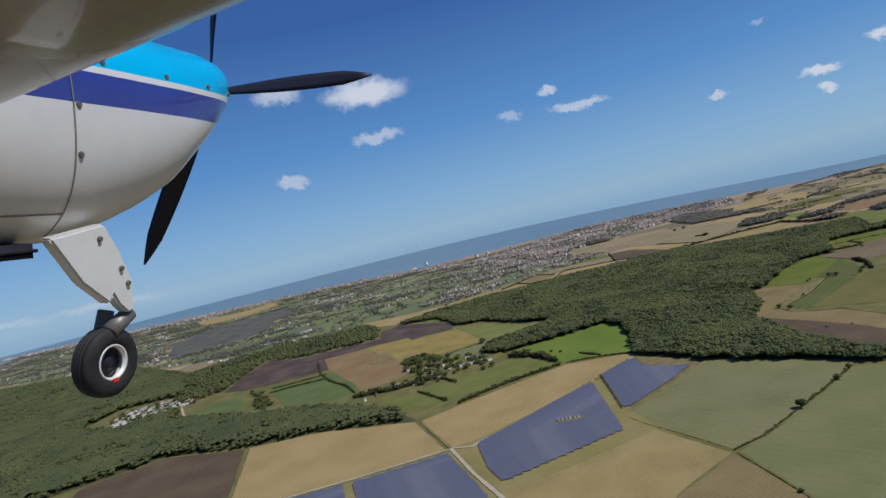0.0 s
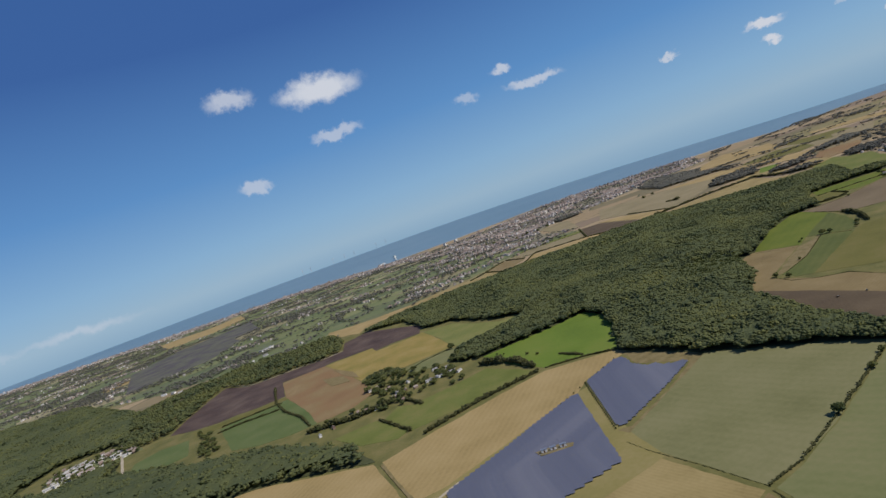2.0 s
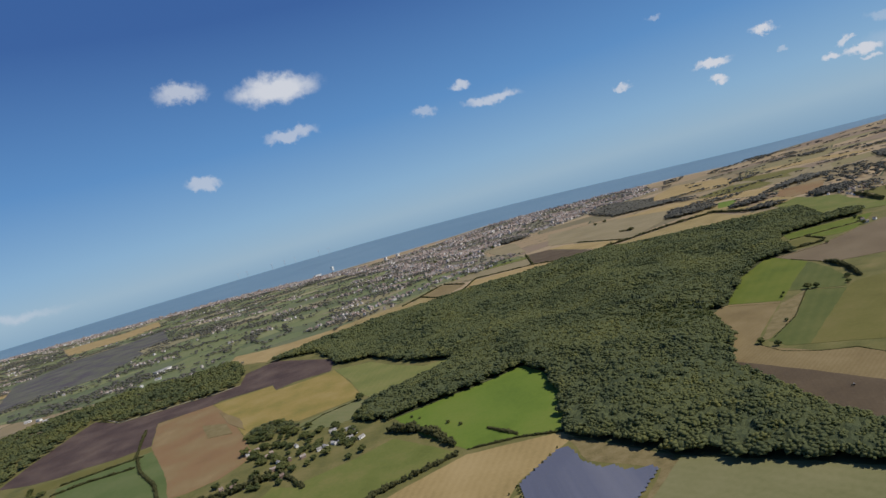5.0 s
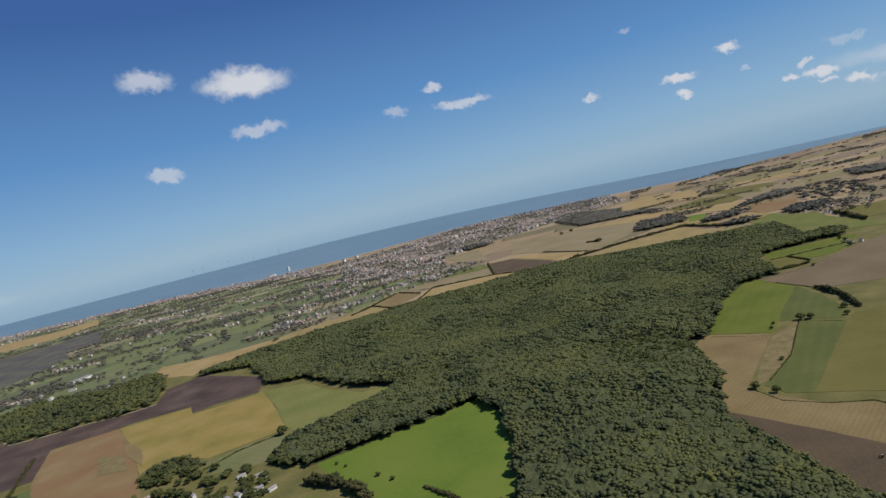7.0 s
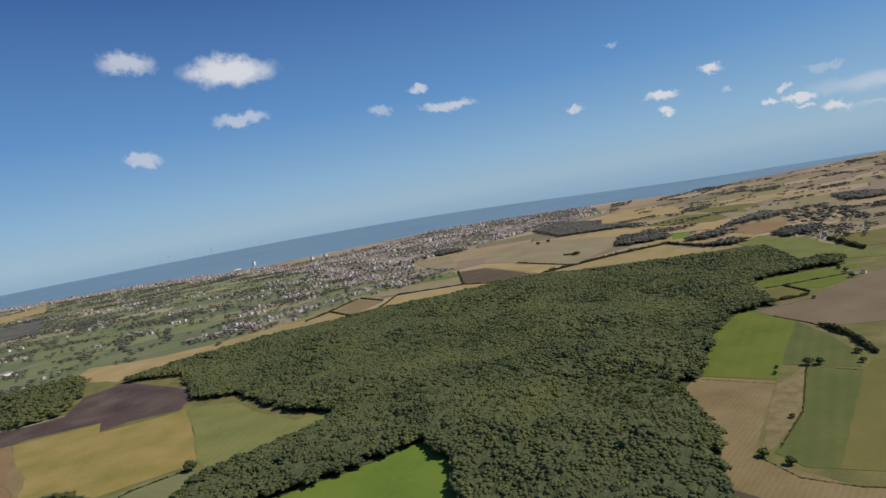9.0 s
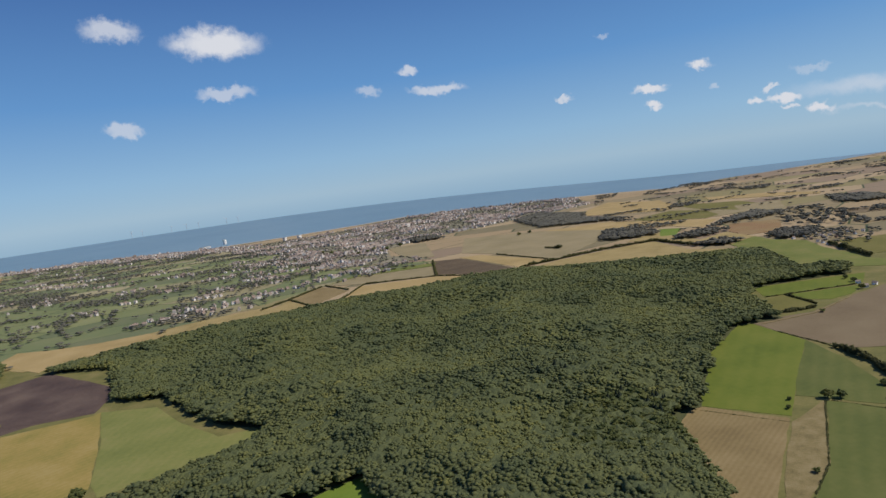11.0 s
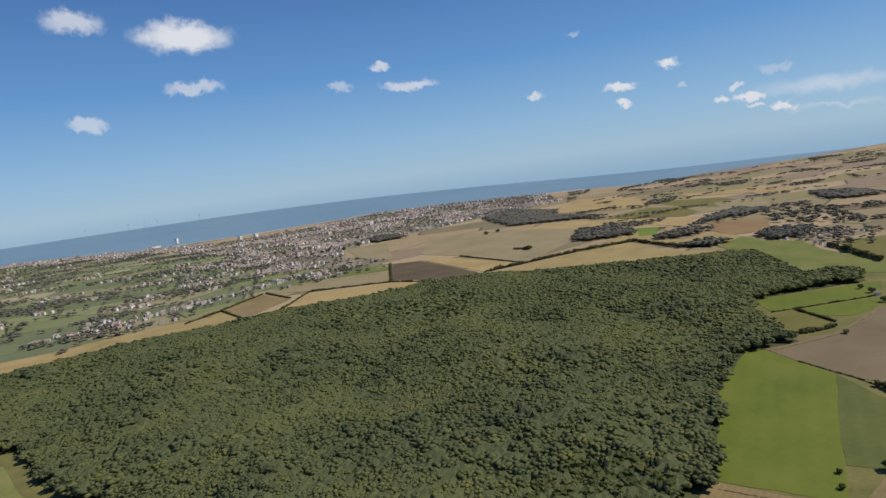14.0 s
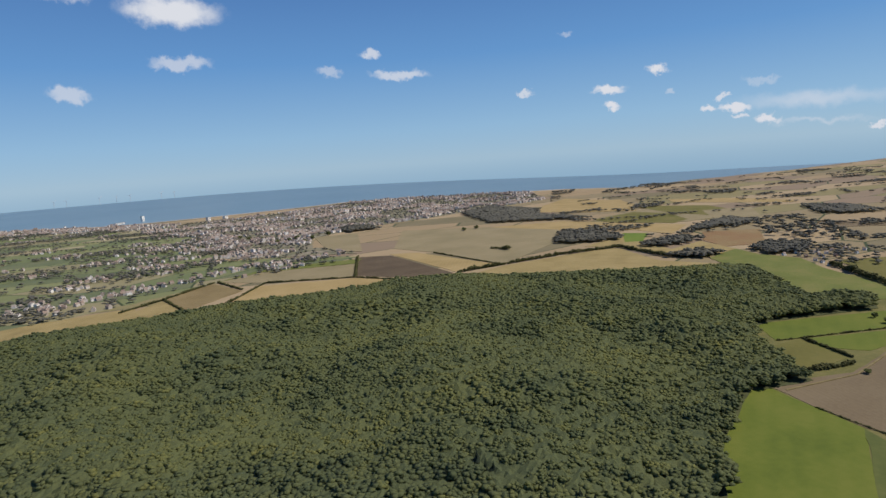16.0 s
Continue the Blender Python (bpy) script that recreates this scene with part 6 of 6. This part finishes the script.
def ring(profile, segments=48):
    """A wheel part turned about the axle; profile: (radius, side)."""
    bm, cols = bmesh.new(), []
    for k in range(segments):
        a = 2 * math.pi * k / segments
        cols.append([bm.verts.new(WC + Vector((math.cos(a) * r * 0.93, s * 0.62, math.sin(a) * r * 0.93))) for r, s in profile])
    for c, d in zip(cols, cols[1:] + cols[:1]):
        for k in range(len(profile) - 1):
            bm.faces.new((c[k], c[k + 1], d[k + 1], d[k]))
    bmesh.ops.remove_doubles(bm, verts=bm.verts, dist=1e-5)
    bmesh.ops.recalc_face_normals(bm, faces=bm.faces[:])
    return bm


wheel = part("wheel", ring([(0.062, -0.04), (0.068, -0.062), (0.075, -0.062), (0.078, -0.04), (0.078, 0.05), (0.062, 0.05)]), M["alloy"], plane, "pale painted wheel rim", True)
part("tyre", ring([(0.072, -0.055), (0.085, -0.068), (0.11, -0.072), (0.132, -0.062), (0.143, -0.045), (0.1435, -0.028), (0.140, -0.025), (0.1455, -0.021), (0.1465, -0.004), (0.142, 0), (0.1465, 0.004), (0.1455, 0.021), (0.140, 0.025), (0.1435, 0.028), (0.143, 0.045),
                    (0.132, 0.062), (0.11, 0.072), (0.085, 0.068), (0.072, 0.055)]), M["rubber"], wheel, "black grooved tyre", True)
part("hub", ring([(0.0, -0.03), (0.022, -0.03), (0.026, -0.02), (0.05, -0.01), (0.064, -0.01), (0.064, 0.03), (0.0, 0.03)]), M["blade"], wheel, "dark recessed hub", True)
bm = bmesh.new()
box(bm, WC + Vector((-0.012, -0.043, -0.076)), WC + Vector((0.016, -0.036, -0.062)))
part("creep_mark", bm, M["red_paint"], wheel, "small red paint mark")

# propeller
HUB = Vector((2.88, LAT, 0.60))
bm = bmesh.new()
bmesh.ops.create_uvsphere(bm, u_segments=20, v_segments=12, radius=0.09)
bmesh.ops.transform(bm, matrix=Matrix.Translation(HUB) @ Matrix.Diagonal((0.9, 1, 1, 1)), verts=bm.verts)
prop = part("propeller", bm, M["blade"], plane, "black propeller", True)
for tip in ((1.19, 0.63), (2.60, -0.33), (2.02, 1.45)):
    d = Vector((0, tip[0] - HUB.y, tip[1] - HUB.z))
    side = d.normalized().cross(Vector((1, 0, 0)))
    bm, cols = bmesh.new(), []
    for k in range(13):
        f = k / 12
        c = 0.026 + 0.028 * math.sin(math.pi * min(1, f * 0.85 + 0.1)) - 0.025 * max(0, f - 0.85) / 0.15
        tw = radians(55 - 38 * f)
        chord = side * math.cos(tw) + Vector((1, 0, 0)) * math.sin(tw)
        up = chord.cross(d.normalized())
        p = HUB + d * f
        cols.append([bm.verts.new(p + chord * c * x + up * c * y) for x, y in ((-1, 0), (-0.4, 0.12), (0.4, 0.12), (1, 0), (0.4, -0.06), (-0.4, -0.06))])
    for a, b in zip(cols, cols[1:]):
        for k in range(6):
            bm.faces.new((a[k], b[k], b[(k + 1) % 6], a[(k + 1) % 6]))
    bm.faces.new(cols[-1])
    bmesh.ops.recalc_face_normals(bm, faces=bm.faces[:])
    part("blade", bm, M["blade"], prop, "", True)


def seen(px, py, depth):
    """A point of the aircraft from a slope to the right and down of the first view's axis, and its distance ahead."""
    v = Vector((px * depth, -py * depth, -depth))
    return Vector((v.dot(FWD), v.dot(LEFT), v.dot(UP)))


# wing: a slab with a rounded leading edge that runs out above the nacelle
bm, cols = bmesh.new(), []
P0, P1 = seen(-0.348, -0.416, 1.15), seen(-0.7396, -0.2462, 1.6)
edge = (P1 - P0)
P0, P1 = P0 - edge * 0.6, P0 + edge * 1.9
for k in range(25):
    p = P0 + (P1 - P0) * (k / 24)
    cols.append([bm.verts.new(p + Vector((x, 0, z))) for x, z in ((-1.6, 0.10), (-1.2, 0.045), (-0.7, 0.005), (-0.3, -0.012), (-0.1, -0.008), (-0.03, 0.0), (0.0, 0.012), (0.008, 0.03), (0.0, 0.05), (-0.05, 0.085), (-0.3, 0.15), (-0.9, 0.20), (-1.6, 0.16))])
for a, b in zip(cols, cols[1:]):
    for k in range(12):
        bm.faces.new((a[k], b[k], b[k + 1], a[k + 1]))
bm.faces.new(cols[0])
bm.faces.new(cols[-1])
bmesh.ops.recalc_face_normals(bm, faces=bm.faces[:])
part("wing", bm, M["wing_paint_shaded"], plane, "glossy underside of the wing, shade put into its grey-beige", True)
